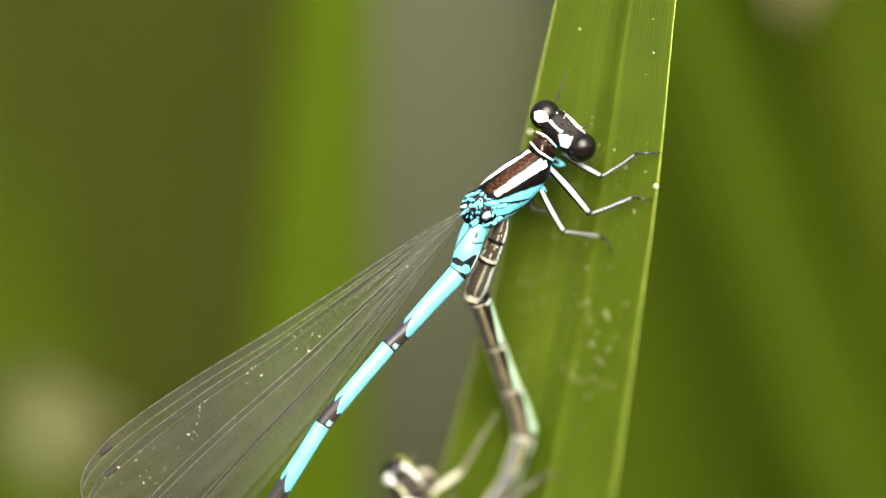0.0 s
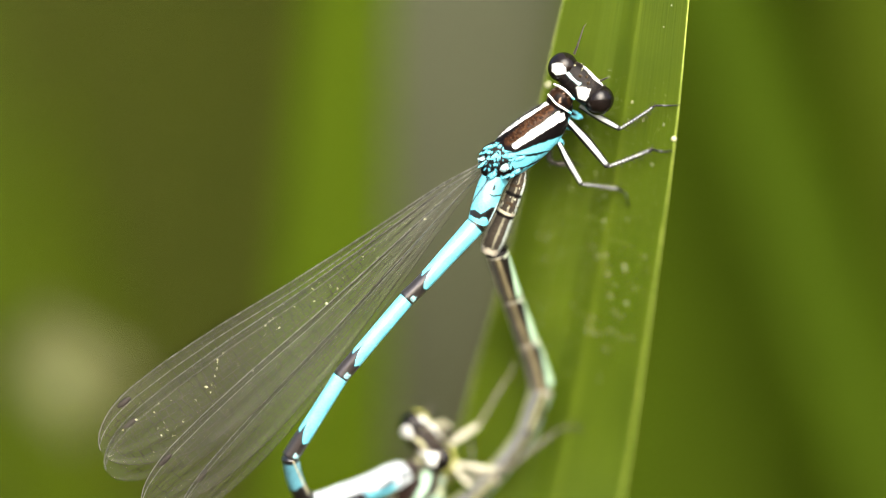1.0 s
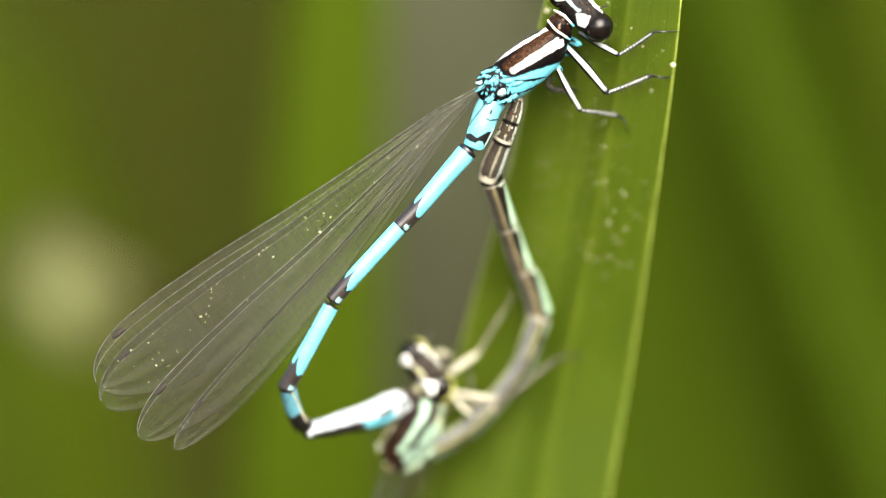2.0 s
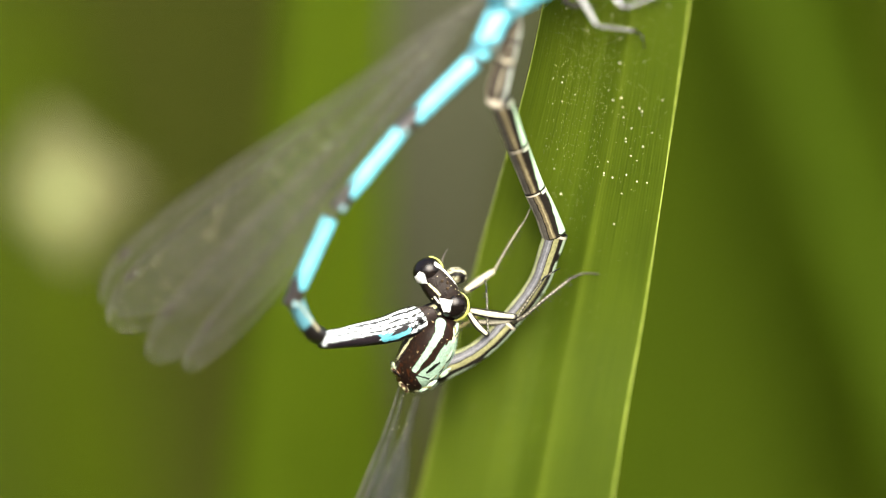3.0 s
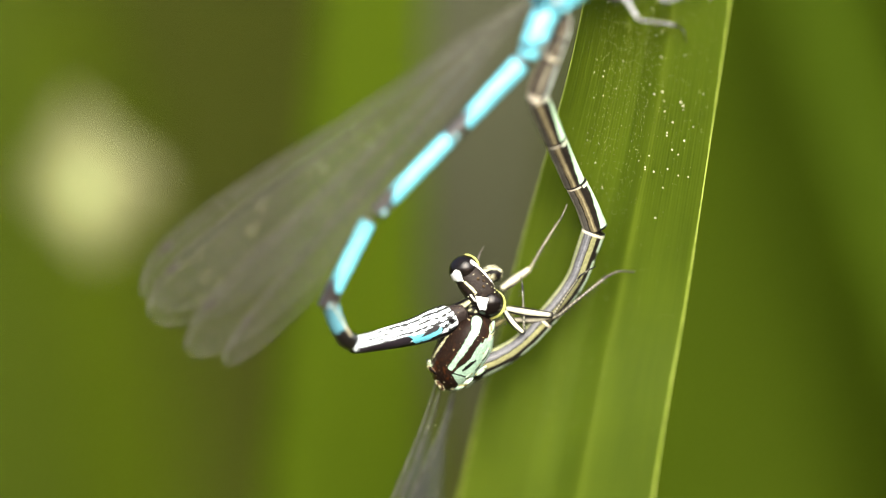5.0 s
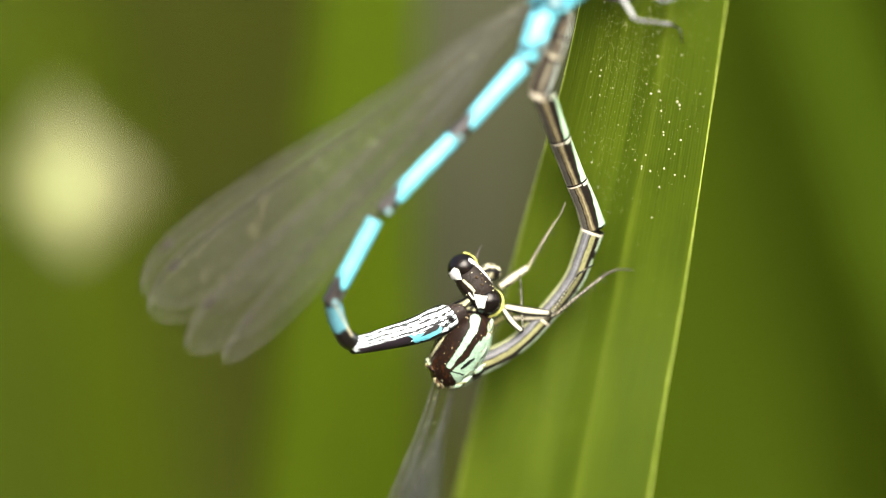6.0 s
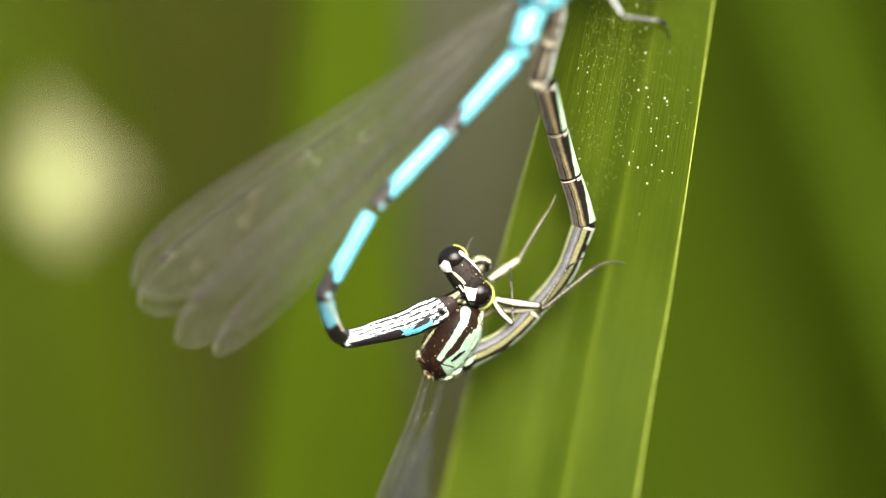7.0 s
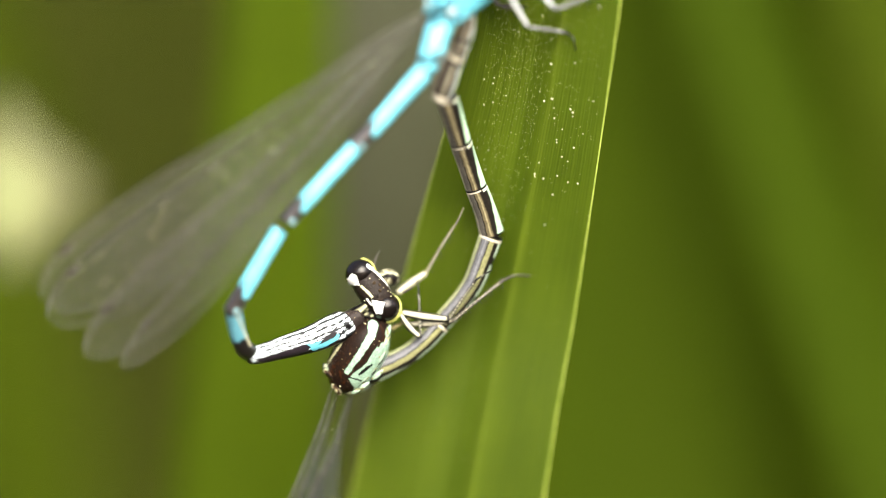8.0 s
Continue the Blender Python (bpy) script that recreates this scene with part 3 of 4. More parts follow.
def wing(parent, base, tip, width, trail, film, dark, pale, seed, bow=6.0, label="", stalk=0.10):
    """Narrow stalked wing. trail: side of the hind edge. A film, its net of veins and the spot near the tip."""
    rng = random.Random(seed)
    base, tip = np.array(base, float), np.array(tip, float)
    ax = tip - base
    L = np.linalg.norm(ax)
    ax = ax / L
    tr = np.array(trail, float)
    tr = unit(tr - ax * (ax @ tr))
    up = np.cross(ax, tr)
    fine = np.linspace(-0.06, 1.06, 449)

    def smooth(xs, ys):
        g = np.exp(-np.linspace(-2, 2, 31) ** 2)
        return np.convolve(np.pad(np.interp(fine, xs, ys), 15, mode="edge"), g / g.sum(), "valid")

    front_line = smooth((0, 0.10, 0.31, 0.48, 0.65, 0.78, 0.90, 1.0), (0.0, 0.09 if stalk < 0.12 else 0.02, 0.165, 0.24, 0.335, 0.38, 0.38, 0.37))
    hind_line = smooth((0, stalk, stalk + 0.15, 0.5, 0.7, 0.85, 1.0), (0.02, 0.05, 0.22, 0.52, 0.62, 0.60, 0.52))

    def lead(s):
        k = np.clip((s - 0.84) / 0.16, 0, 1)
        return -np.interp(s, fine, front_line) * np.sqrt(np.clip(1 - k ** 2.4, 0, 1))

    def hind(s):
        k = np.clip((s - 0.72) / 0.28, 0, 1)
        return np.interp(s, fine, hind_line) * np.sqrt(np.clip(1 - k ** 2.2, 0, 1))

    def pt(s, v):
        s, v = np.asarray(s, float), np.asarray(v, float)
        o = lead(s) + (hind(s) - lead(s)) * v
        h = 2.2 * np.cos(v * 26) * np.minimum(1, s * 3) + bow * np.sin(np.pi * s) * (1 - v)
        return base + np.multiply.outer(s * L, ax) + np.multiply.outer(o * width, tr) + np.multiply.outer(h, up)

    n, m = 110, 16
    S, V = np.meshgrid(1 - (1 - np.linspace(0, 1, n)) ** 1.6, np.linspace(0, 1, m), indexing="ij")
    verts = pt(S.ravel(), V.ravel())
    faces = [(i * m + j, (i + 1) * m + j, (i + 1) * m + j + 1, i * m + j + 1) for i in range(n - 1) for j in range(m - 1)]
    ob = part("wing", verts, faces, film, parent, label)
    # the pleated front strip, duller; an added denser ribbon imitates its reflected sheen
    S, V = np.meshgrid(np.linspace(0.05, 0.97, 70), np.linspace(0, 0.10, 4), indexing="ij")
    strip = pt(S.ravel(), V.ravel()) - up * 1.5
    part("front_strip", strip, [(i * 4 + j, (i + 1) * 4 + j, (i + 1) * 4 + j + 1, i * 4 + j + 1) for i in range(69) for j in range(3)], FILM_PLEAT_SHEEN, ob)
    long_at = [(0.0, 0.0), (0.05, 0.02), (0.12, 0.03), (0.22, 0.24), (0.31, 0.10), (0.42, 0.30), (0.52, 0.16), (0.63, 0.38), (0.74, 0.22), (0.87, 0.45), (1.0, 0.02)]
    thin = []
    for v0, s0 in long_at:
        s = 1 - (1 - np.linspace(s0, 0.995 if v0 in (0.0, 1.0) else 0.975, 60)) ** 1.3 if s0 < 0.05 else np.linspace(s0, 0.975, 60)
        w = v0 + 0.012 * np.sin(s * 11 + v0 * 30) * (0 < v0 < 1)
        q = pt(s, np.full(60, 1.0) * w)
        r = 0.95 if v0 == 0.0 else (0.8 if v0 == 0.12 else 0.48)
        v, f, *_ = tube(np.column_stack([q, np.full(60, r)]), n=60, m=4, caps=False)
        part("vein", v, f, pale if v0 in (0.0, 0.12) else dark, ob)
    for (va, sa), (vb, sb) in zip(long_at, long_at[1:]):
        s = max(sa, sb) + 0.02
        while s < 0.96:
            s += rng.uniform(0.013, 0.028)
            e = s + rng.uniform(-0.003, 0.003)
            q = pt([s, (s + e) / 2, e], [va, (va + vb) / 2, vb])
            thin.append(tube(np.column_stack([q, [0.72] * 3]), n=3, m=3, caps=False))
    v, f = merged(thin)
    tagged(part("vein_net", v, f, dark, ob), kind="stuff")
    c = pt(0.90, 0.085)
    v, f = ball(c, [ax * 15, tr * 5.5, up * 2.2], 8, 12)
    part("pterostigma", v, f, STIGMA, ob)
    return ob


def head_piece(parent, left, right, fwd, r, top, spots, lines, flat, feelers, seed, rim=None):
    """Broad head seen from behind and above: bar, two bulging eyes, pale spots and lines, feelers.
    spots: outlines; lines: (points, width, colour); feelers: rows of a tube."""
    a, b = np.array(left, float), np.array(right, float)
    ax = unit(b - a)
    mid = (a + b) / 2
    half = np.linalg.norm(b - a) / 2
    fw = np.array(fwd, float)
    fw = unit(fw - ax * (fw @ ax))
    up = np.cross(ax, fw)
    up = -up * np.sign(up[2])

    def marked(v, base, *layers):
        q = wobble(flat(v), v, 0.7, 5, seed)
        rims = [(np.clip(patch(q, p, 5.0) * 1.6, 0, 1), BLACK) for p in spots]
        return tint(base, *layers, *rims, *[(stroke(q, p, w), c) for p, w, c in lines], *[(patch(q, p), WHITE) for p in spots])

    v, f = ball(mid, [ax * (half + r * 0.15), fw * r * 0.98, up * r * 0.94], 110, 130, 0.72)
    head = part("head", v, f, DULL, parent, cols=marked(v, top, (soft(rag(v, 5, seed + 3), 0.55, 0.4) * 0.6, (0.03, 0.02, 0.014)), (soft(rag(v, 2.6, seed + 8), 1.2, 0.2), (0.12, 0.10, 0.07))))
    pollen(head, v, 26, seed + 40)
    for q, sg in ((a, -1), (b, 1)):
        v, f = ball(q, [ax * sg * r * 0.92, fw * r * 0.98, up * r * 1.0], 70, 90)
        o = (v - q) / r
        lay = [(soft(rag(v, 20, seed), 0.2, 0.5), (0.009, 0.006, 0.005))]
        if rim:
            lay.append((soft(o @ unit(fw * 0.8 + ax * sg * 0.6 - up * 0.35), 0.74, 0.06), rim))
        part("eye", v, f, EYE, head, "dark glossy compound eye", cols=marked(v, (0.005, 0.0035, 0.003), *lay))
    for rows in feelers:
        v, f, s, _ = tube(rows, n=24, m=8)
        part("antenna", v, f, BRISTLE, head)
    for i, (o, rr) in enumerate(((-0.22, 3.0), (0.22, 3.0), (0.0, 2.6))):
        v, f = ball(mid + ax * o * half + fw * r * (0.2 if i < 2 else 0.42) + up * r * 0.93, [ax * rr, fw * rr, up * rr], 8, 10)
        part("ocellus", v, f, SHELL, head, cols=tint((0.05, 0.035, 0.02), (np.zeros(len(v)), WHITE)))
    bristles((mid - ax * half * 0.6 + fw * r * 0.6, mid + ax * half * 0.9 + fw * r * 0.7), head, 60, r * 0.16, r * 0.36, fw * 0.9 + up * 0.6, seed + 5)
    bristles((mid - ax * half * 0.5 - fw * r * 0.3 + up * r * 0.8, mid + ax * half * 0.5 + up * r * 0.8), head, 60, r * 0.25, r * 0.2, up, seed + 6)
    return head


# ---- the male: clings to the leaf, its tail bent round to hold the other ----
JOINTS_M = {"front": M(985, 200, 25), "ring": M(846, 397, 12), "j1": M(721, 530, 12), "j2": M(604, 668, 22), "j3": M(514, 811, 48),
            "bend": (-532.0, 433.0, 105.0), "neck": G(812, 546, 190)}


def male():
    body = thing("damselfly_male", M(975, 330, 60), "sky-blue and black male damselfly clinging to a leaf edge", "damselfly", "mating pair")
    out = {}
    # thorax: copper back between pale stripes, blue flank
    v, f, s, a = tube([(*M(1001, 178, 25), 17), (*M(989, 196, 25), 26), (*M(969, 219, 24), 36), (*M(936, 249, 22), 41), (*M(903, 277, 22), 38), (*M(873, 302, 20), 27)],
                      ref=(0, 0, -1), n=170, m=200)
    q = wobble(front_m(v), v, 0.9, 8, 2)
    copper = soft(rag(v, 4, 14), 0.1, 0.7)
    cols = tint(BLUE, (patch(q, ((945, 250), (838, 318), (845, 350), (882, 356), (972, 322), (975, 285))), BLACK),
                (stroke(q, ((941, 279), (905, 307), (868, 336)), (15, 21, 17)), BROWN), (stroke(q, ((941, 279), (905, 307), (868, 336)), (13, 18, 14), 4) * copper, (0.062, 0.028, 0.012)),
                (stroke(q, ((938, 268), (898, 293), (850, 326)), (5, 6.4, 5)), WHITE), (stroke(q, ((960, 291), (925, 314), (879, 344)), (18, 15, 10)), WHITE),
                (stroke(q, ((939, 353), (915, 359), (878, 362)), (1.5, 5.5, 2)), BLACK), (stroke(q, ((944, 356), (915, 374), (880, 388)), (1.5, 2.5, 3)), BLACK),
                (soft(rag(v, 9, 31), 0.85, 0.15) * soft(s, 0.6, 0.1) * soft(np.degrees(a), 40, 6), BLACK), (soft(-np.degrees(a), 78, 4), (0.06, 0.09, 0.09)),
                (1 - soft(s + 0.02 * rag(v, 8), 0.13, 0.02), BLACK), (soft(s + 0.10 * rag(v, 7, 4), 0.88, 0.03), BLACK), (stroke(q, ((952, 351), (930, 376), (905, 392)), 5), PALEBLUE))
    thorax = part("thorax", v, f, SHELL, body, "copper-brown back with white stripes and blue flank", cols=cols)
    out["thorax"] = thorax
    bristles((M(958, 188, 8), M(888, 243, 8)), thorax, 90, 5, 10, (-0.8, -0.7, -0.3), 11)
    bristles((M(965, 200, -12), M(900, 250, -18)), thorax, 60, 9, 7, (-0.3, -0.4, -0.8), 12)
    # knobbed wing roots
    v, f = ball(M(882, 287, 0), [(28, -22, 0), (20, 28, 0), (0, 0, 17)], 60, 70)
    part("wing_hinge", v, f, SHELL, thorax, cols=tint(BLUE, (1 - soft(np.abs(rag(v, 11, 3)), 0.58, 0.1), BLACK), (1 - soft(np.abs(rag(v, 8, 43)), 0.22, 0.08), BLACK), (soft(rag(v, 12, 13), 0.7, 0.15), BROWN)))
    knobs = ((836, 345, 15, 3.8, -18), (824, 355, 9, 3.4, -28), (820, 366, 7, 4.6, -12), (823, 376, 12, 3.8, -34), (843, 362, 11, 4.6, -40),
             (838, 396, 12, 6.6, -38), (869, 361, 15, 6.0, -6), (861, 382, 10, 7.4, -30), (868, 398, 14, 4.6, -16), (888, 366, 14, 3.8, -22), (882, 389, 13, 4.4, -28))
    for i, (x, y, long, wide, ang) in enumerate(knobs):
        t = radians(ang)
        p = np.array((math.cos(t), math.sin(t), 0))
        v, f, s, a = tube([(*(np.array(M(x + 33, y - 84, -14)) + p * long * k), wide * w) for k, w in ((-0.9, 0.4), (-0.35, 1.0), (0.25, 1.1), (0.9, 0.5))], n=26, m=26)
        part("wing_root", v, f, SHELL, thorax, cols=tint(PALEBLUE if i in (2, 7) else BLUE, (soft(np.abs(a + 0.25), 0.85, 0.12), BLACK), (soft(s + 0.10 * rag(v, 5, i), 0.9, 0.05), BLACK), (1 - soft(np.abs(rag(v, 9, i + 60)), 0.08, 0.06), BLACK)))
    # neck plate
    v, f = ball(M(992, 178, 16), [(18, 14, 0), (-16, 20, 0), (0, 0, 20)], 44, 60)
    k = rag(v, 10, 9)
    part("neck_plate", v, f, SHELL, thorax, cols=tint(BROWN, (soft(k, 0.0, 0.2) * 0.9, BLACK), (soft(rag(v, 5, 19), 0.75, 0.15), (0.3, 0.2, 0.14))))
    for rows in ([(*M(982, 151, 6), 1.9), (*M(991, 155, -6), 2.4), (*M(1002, 162, -8), 2.4), (*M(1017, 178, 2), 2.2)],
                 [(*M(971, 169, 4), 2.0), (*M(985, 185, -6), 2.3), (*M(997, 193, -6), 2.3), (*M(1011, 202, 6), 2.2)]):
        v, f, s, a = tube(rows, n=40, m=20)
        part("collar", v, f, SHELL, thorax, "white collar line", cols=tint(WHITE, (soft(np.abs(a), 1.1, 0.12), BLACK), (soft(s, 0.85, 0.05), BLUE)))
    out["head"] = head_piece(body, M(997, 121, 16), M(1061, 179, 14), (0.68, -0.74, 0.15), 28, BLACK,
                             (((945, 200), (953, 197), (961, 198), (969, 206), (970, 216), (953, 219), (945, 213)), ((989, 241), (1001, 240), (1013, 245), (1009, 257), (1004, 265), (991, 261))),
                             (((((973, 216.5), (983, 227), (993, 235)), 4.5, PALEBLUE)), (((1003, 204.5), (1023, 226.5), (1035, 235)), 5.0, WHITE)), front_m,
                             ([(*M(1017, 98, 14), 2.6), (*M(1022, 85, 10), 2.0), (*M(1028, 68, 8), 1.5), (*M(1034, 50, 8), 0.9), (*M(1039, 44, 8), 0.5)], [(*M(1060, 148, 6), 2.4), (*M(1070, 142, -2), 1.6), (*M(1079, 139, -6), 0.7)]), 3)

    # tail segments; each with its own blue and black marking
    def segment(name, rows, paint, n=150, m=110, mat=TAIL, label=""):
        v, f, s, a = tube(rows, n=n, m=m)
        return part(name, v, f, mat, body, label, cols=paint(v, s, a))

    def blue_black(shift, seed):
        """Blue with a dark end: a tooth runs up off the middle, a pale notch sits on the lower side of the joint."""
        def paint(v, s, a):
            c = np.where(np.abs(a) < math.pi / 2, np.sin(a), np.sign(a) * 1.0)
            k = rag(v, 6, seed)
            start = np.interp(c, (-1, -0.66, -0.46, -0.30, 0.1, 0.45, 1), (0.70, 0.745, 0.61, 0.69, 0.775, 0.82, 0.79)) + shift + 0.008 * k
            return tint(BLUE, (soft(s, start, 0.012), (0.024, 0.019, 0.018)), (soft(s, start, 0.012) * (1 - soft(s, start + 0.025, 0.015)), BLACK),
                        (band(s + 0.012 * k, 0.925, 0.975, 0.012) * band(c, 0.25, 0.85, 0.12), (0.30, 0.55, 0.60)), (soft(s, 0.985, 0.008), BLACK),
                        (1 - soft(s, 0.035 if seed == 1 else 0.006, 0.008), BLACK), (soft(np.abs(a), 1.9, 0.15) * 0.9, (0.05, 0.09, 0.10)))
        return paint

    def base_paint(v, s, a):
        q = wobble(front_m(v), v, 0.6, 6, 3)
        return tint(BLUE, (stroke(q, ((828, 426), (840, 433), (854, 431)), (2, 3, 3)), BLACK), (patch(q, ((799, 458), (808, 457), (819, 464), (824, 462), (838, 453), (848, 452), (846, 464), (838, 475), (832, 478), (830, 471), (822, 470), (817, 474), (808, 471), (800, 466))), BLACK),
                    (stroke(q, ((786, 472), (799, 484), (819, 492), (838, 484)), (3.5, 5, 5.5, 4)), BLACK), (stroke(q, ((849, 446), (840, 466), (834, 478)), 3), PALEBLUE),
                    (stroke(q, ((846, 382), (826, 412), (801, 447)), (5, 3.4, 2.4)) * 0.9, (0.03, 0.028, 0.025)), (stroke(q, ((818, 398), (806, 416)), 2), BLACK),
                    (soft(np.sin(a * 5 + 2 * rag(v, 20, 2)) + rag(v, 7, 3), 1.5, 0.12) * (1 - soft(s, 0.4, 0.05)), BLACK), (1 - soft(s, 0.06, 0.03), BLACK))

    J = JOINTS_M
    first = segment("tail_base", [(*M(884, 306, 14), 24), (*M(870, 330, 12), 23.5), (*M(858, 365, 10), 22.5), (*M(846, 397, 12), 18.5)], base_paint, label="blue tail base with black cup mark")
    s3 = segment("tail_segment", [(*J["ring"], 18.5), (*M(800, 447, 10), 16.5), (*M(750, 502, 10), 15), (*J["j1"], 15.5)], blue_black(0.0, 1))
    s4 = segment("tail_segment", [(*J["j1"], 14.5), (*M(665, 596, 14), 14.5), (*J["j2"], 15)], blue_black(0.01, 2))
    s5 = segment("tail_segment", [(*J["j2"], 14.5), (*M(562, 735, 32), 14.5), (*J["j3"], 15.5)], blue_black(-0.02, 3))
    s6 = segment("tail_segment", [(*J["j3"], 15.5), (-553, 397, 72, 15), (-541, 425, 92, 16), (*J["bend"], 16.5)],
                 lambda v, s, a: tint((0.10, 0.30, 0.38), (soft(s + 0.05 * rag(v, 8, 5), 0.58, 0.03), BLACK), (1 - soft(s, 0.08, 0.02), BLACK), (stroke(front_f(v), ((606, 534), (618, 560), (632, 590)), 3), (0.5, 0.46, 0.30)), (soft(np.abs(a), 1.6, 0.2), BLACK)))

    def tip_paint(v, s, a):
        # white with fine black lines along it; dark patches low on the side, edged with blue
        q = wobble(front_f(v), v, 1.0, 9, 2)
        c = np.sin(a) + 0.05 * rag(v, 30, 1)
        lines = np.clip(soft(np.cos(c * 17 + 0.9) + 0.8 * rag(v, 8, 6), 0.42, 0.3) + soft(np.cos(c * 31 + 4 * s) + 0.9 * rag(v, 5, 16), 0.95, 0.3), 0, 1)
        low = patch(q, ((640, 612), (690, 600), (731, 589), (739, 594), (733, 603), (690, 614), (652, 622)))
        return tint((0.72, 0.82, 0.86), (lines * 0.96, BLACK), (soft(-c, 0.80, 0.06), BLACK), (soft(c, 0.90, 0.08), BLACK), (stroke(q, ((729, 590), (745, 594), (762, 590), (786, 578)), (2, 15, 12, 9)), BLUE),
                    (patch(q, ((751, 592), (764, 578), (778, 569), (787, 570), (784, 578), (770, 584)), 2), (0.03, 0.028, 0.03)), (low, (0.02, 0.016, 0.02)), (near(np.column_stack([q, 0 * s]), (806, 560, 0), 5.0, 1.5), BLACK), (soft(rag(v, 4, 33), 0.55, 0.15) * band(s, 0.74, 0.87, 0.03), BLACK),
                    (soft(s + 0.02 * rag(v, 8), 0.885, 0.012), (0.026, 0.02, 0.018)), (soft(s, 0.90, 0.01) * soft(rag(v, 4, 12), 0.8, 0.2), TAN), (soft(np.abs(a), 1.75, 0.1), BLACK))
    s7 = segment("tail_tip", [(*G(630, 608, 105), 13), (*G(640, 605, 112), 16), (*G(668, 599, 128), 18), (*G(735, 582, 160), 23.5), (*G(778, 566, 174), 27), (*G(799, 557, 180), 26), (*G(806, 553, 183), 20), (*G(828, 543, 186), 17)], tip_paint, n=240, m=170, mat=SHELL, label="pale streaked tail tip with clasper at the neck")
    v, f, s, a = tube([(*G(815, 538, 182), 9), (*G(832, 528, 180), 7), (*G(842, 520, 184), 4)], n=16, m=12)
    part("clasper", v, f, SHELL, s7, cols=tint(BLACK, (band(a, -1, 0, 0.2), CREAM)))
    out.update(base=first, s3=s3, s4=s4, s5=s5, s6=s6, s7=s7)
    # wings folded along the back
    root = [M(865, 284, -14), M(867, 288, -6), M(868, 294, 20), M(866, 288, 30)]
    tips = [M(181, 806, -18), M(255, 901, -6), M(317, 921, 16), M(190, 840, 28)]
    out["wings"] = [wing(body, r, t, w, (0.35, 0.9, 0.15), FILM, VEIN, VEIN_PALE, 20 + i, label="clear net-veined folded wing with dusty specks") for i, (r, t, w) in enumerate(zip(root, tips, (172, 118, 72, 150)))]
    rng = random.Random(8)
    pieces = []
    for i in range(64):
        k = rng.uniform(0.1, 0.97)
        q = np.array(root[0]) * (1 - k) + np.array(tips[0]) * k + np.array([rng.uniform(-10, 25), rng.uniform(-40, 60) * min(1, k * 1.6), -18 - 3 * k])
        r = rng.uniform(0.35, 0.7) if rng.random() < 0.85 else rng.uniform(0.9, 1.4)
        pieces.append(ball(q, [(r * rng.uniform(1, 2), 0, 0), (0, r, 0), (0, 0, r * 0.5)], 5, 6))
    # a crumb of web across the film
    for k, o in ((0.70, 6), (0.705, 14), (0.71, 25), (0.715, 37), (0.72, 49), (0.70, 1), (0.69, -4), (0.565, 3), (0.575, 6), (0.555, 4)):
        q = np.array(root[0]) * (1 - k) + np.array(tips[0]) * k + np.array([rng.uniform(-2, 2), o - 12, -20])
        pieces.append(ball(q, [(0.6, 0.2, 0), (-0.3, 2.0, 0), (0, 0, 0.4)], 5, 6))
    v, f = merged(pieces)
    tagged(part("wing_dust", v, f, DROP, out["wings"][0]), kind="stuff")
    # legs reach to the leaf edge
    P, Q = (0.50, 0.54, 0.52), BLACK
    leg(body, [M(1028, 190, 45), M(1065, 212, 44), M(1098, 230, 42)], [M(1098, 230, 42), M(1130, 210, 42), M(1160, 189, 42)], [M(1160, 189, 42), M(1180, 189, 44), M(1203, 188, 50)], P, Q, seed=1)
    leg(body, [M(1003, 212, 30), M(1040, 252, 34), M(1077, 297, 46)], [M(1077, 297, 46), M(1115, 283, 54), M(1155, 266, 60)], [M(1155, 266, 60), M(1172, 270, 66), M(1192, 269, 74)], P, Q, (7.5, 4.2, 2.3), 2)
    leg(body, [M(990, 255, 30), M(1008, 290, 40), M(1030, 328, 60)], [M(1030, 328, 60), M(1065, 332, 76), M(1097, 337, 90)], [M(1097, 337, 90), M(1108, 345, 96), M(1113, 368, 108)], P, Q, seed=3)
    leg(body, [M(975, 262, 60), M(972, 280, 78), M(981, 291, 82)], [M(981, 291, 82), M(998, 292, 85), M(1012, 290, 87)], [M(1012, 290, 87), M(1022, 292, 90), M(1030, 296, 93)], (0.15, 0.14, 0.12), Q, (5, 3.6, 2), 4)
    for x, y, d in ((1018, 205, 42), (1000, 222, 40), (985, 250, 42)):
        v, f = ball(M(x, y, d), [(15, 7, 0), (-3, 7, 0), (0, 0, 8)], 12, 14)
        part("coxa", v, f, SHELL, thorax, cols=tint(BLUE, (soft(rag(v, 8, x), 0.0, 0.2), BLACK)))
    return body, out


# ---- the female: held by the neck, her tail curved up to the male ----
JOINTS_F = {"base": G(812, 655, 205), "low": G(962, 558, 215), "mid": G(1052, 404, 200), "up": G(1024, 320, 170), "top": G(972, 160, 75), "tip": G(1000, 50, 20)}


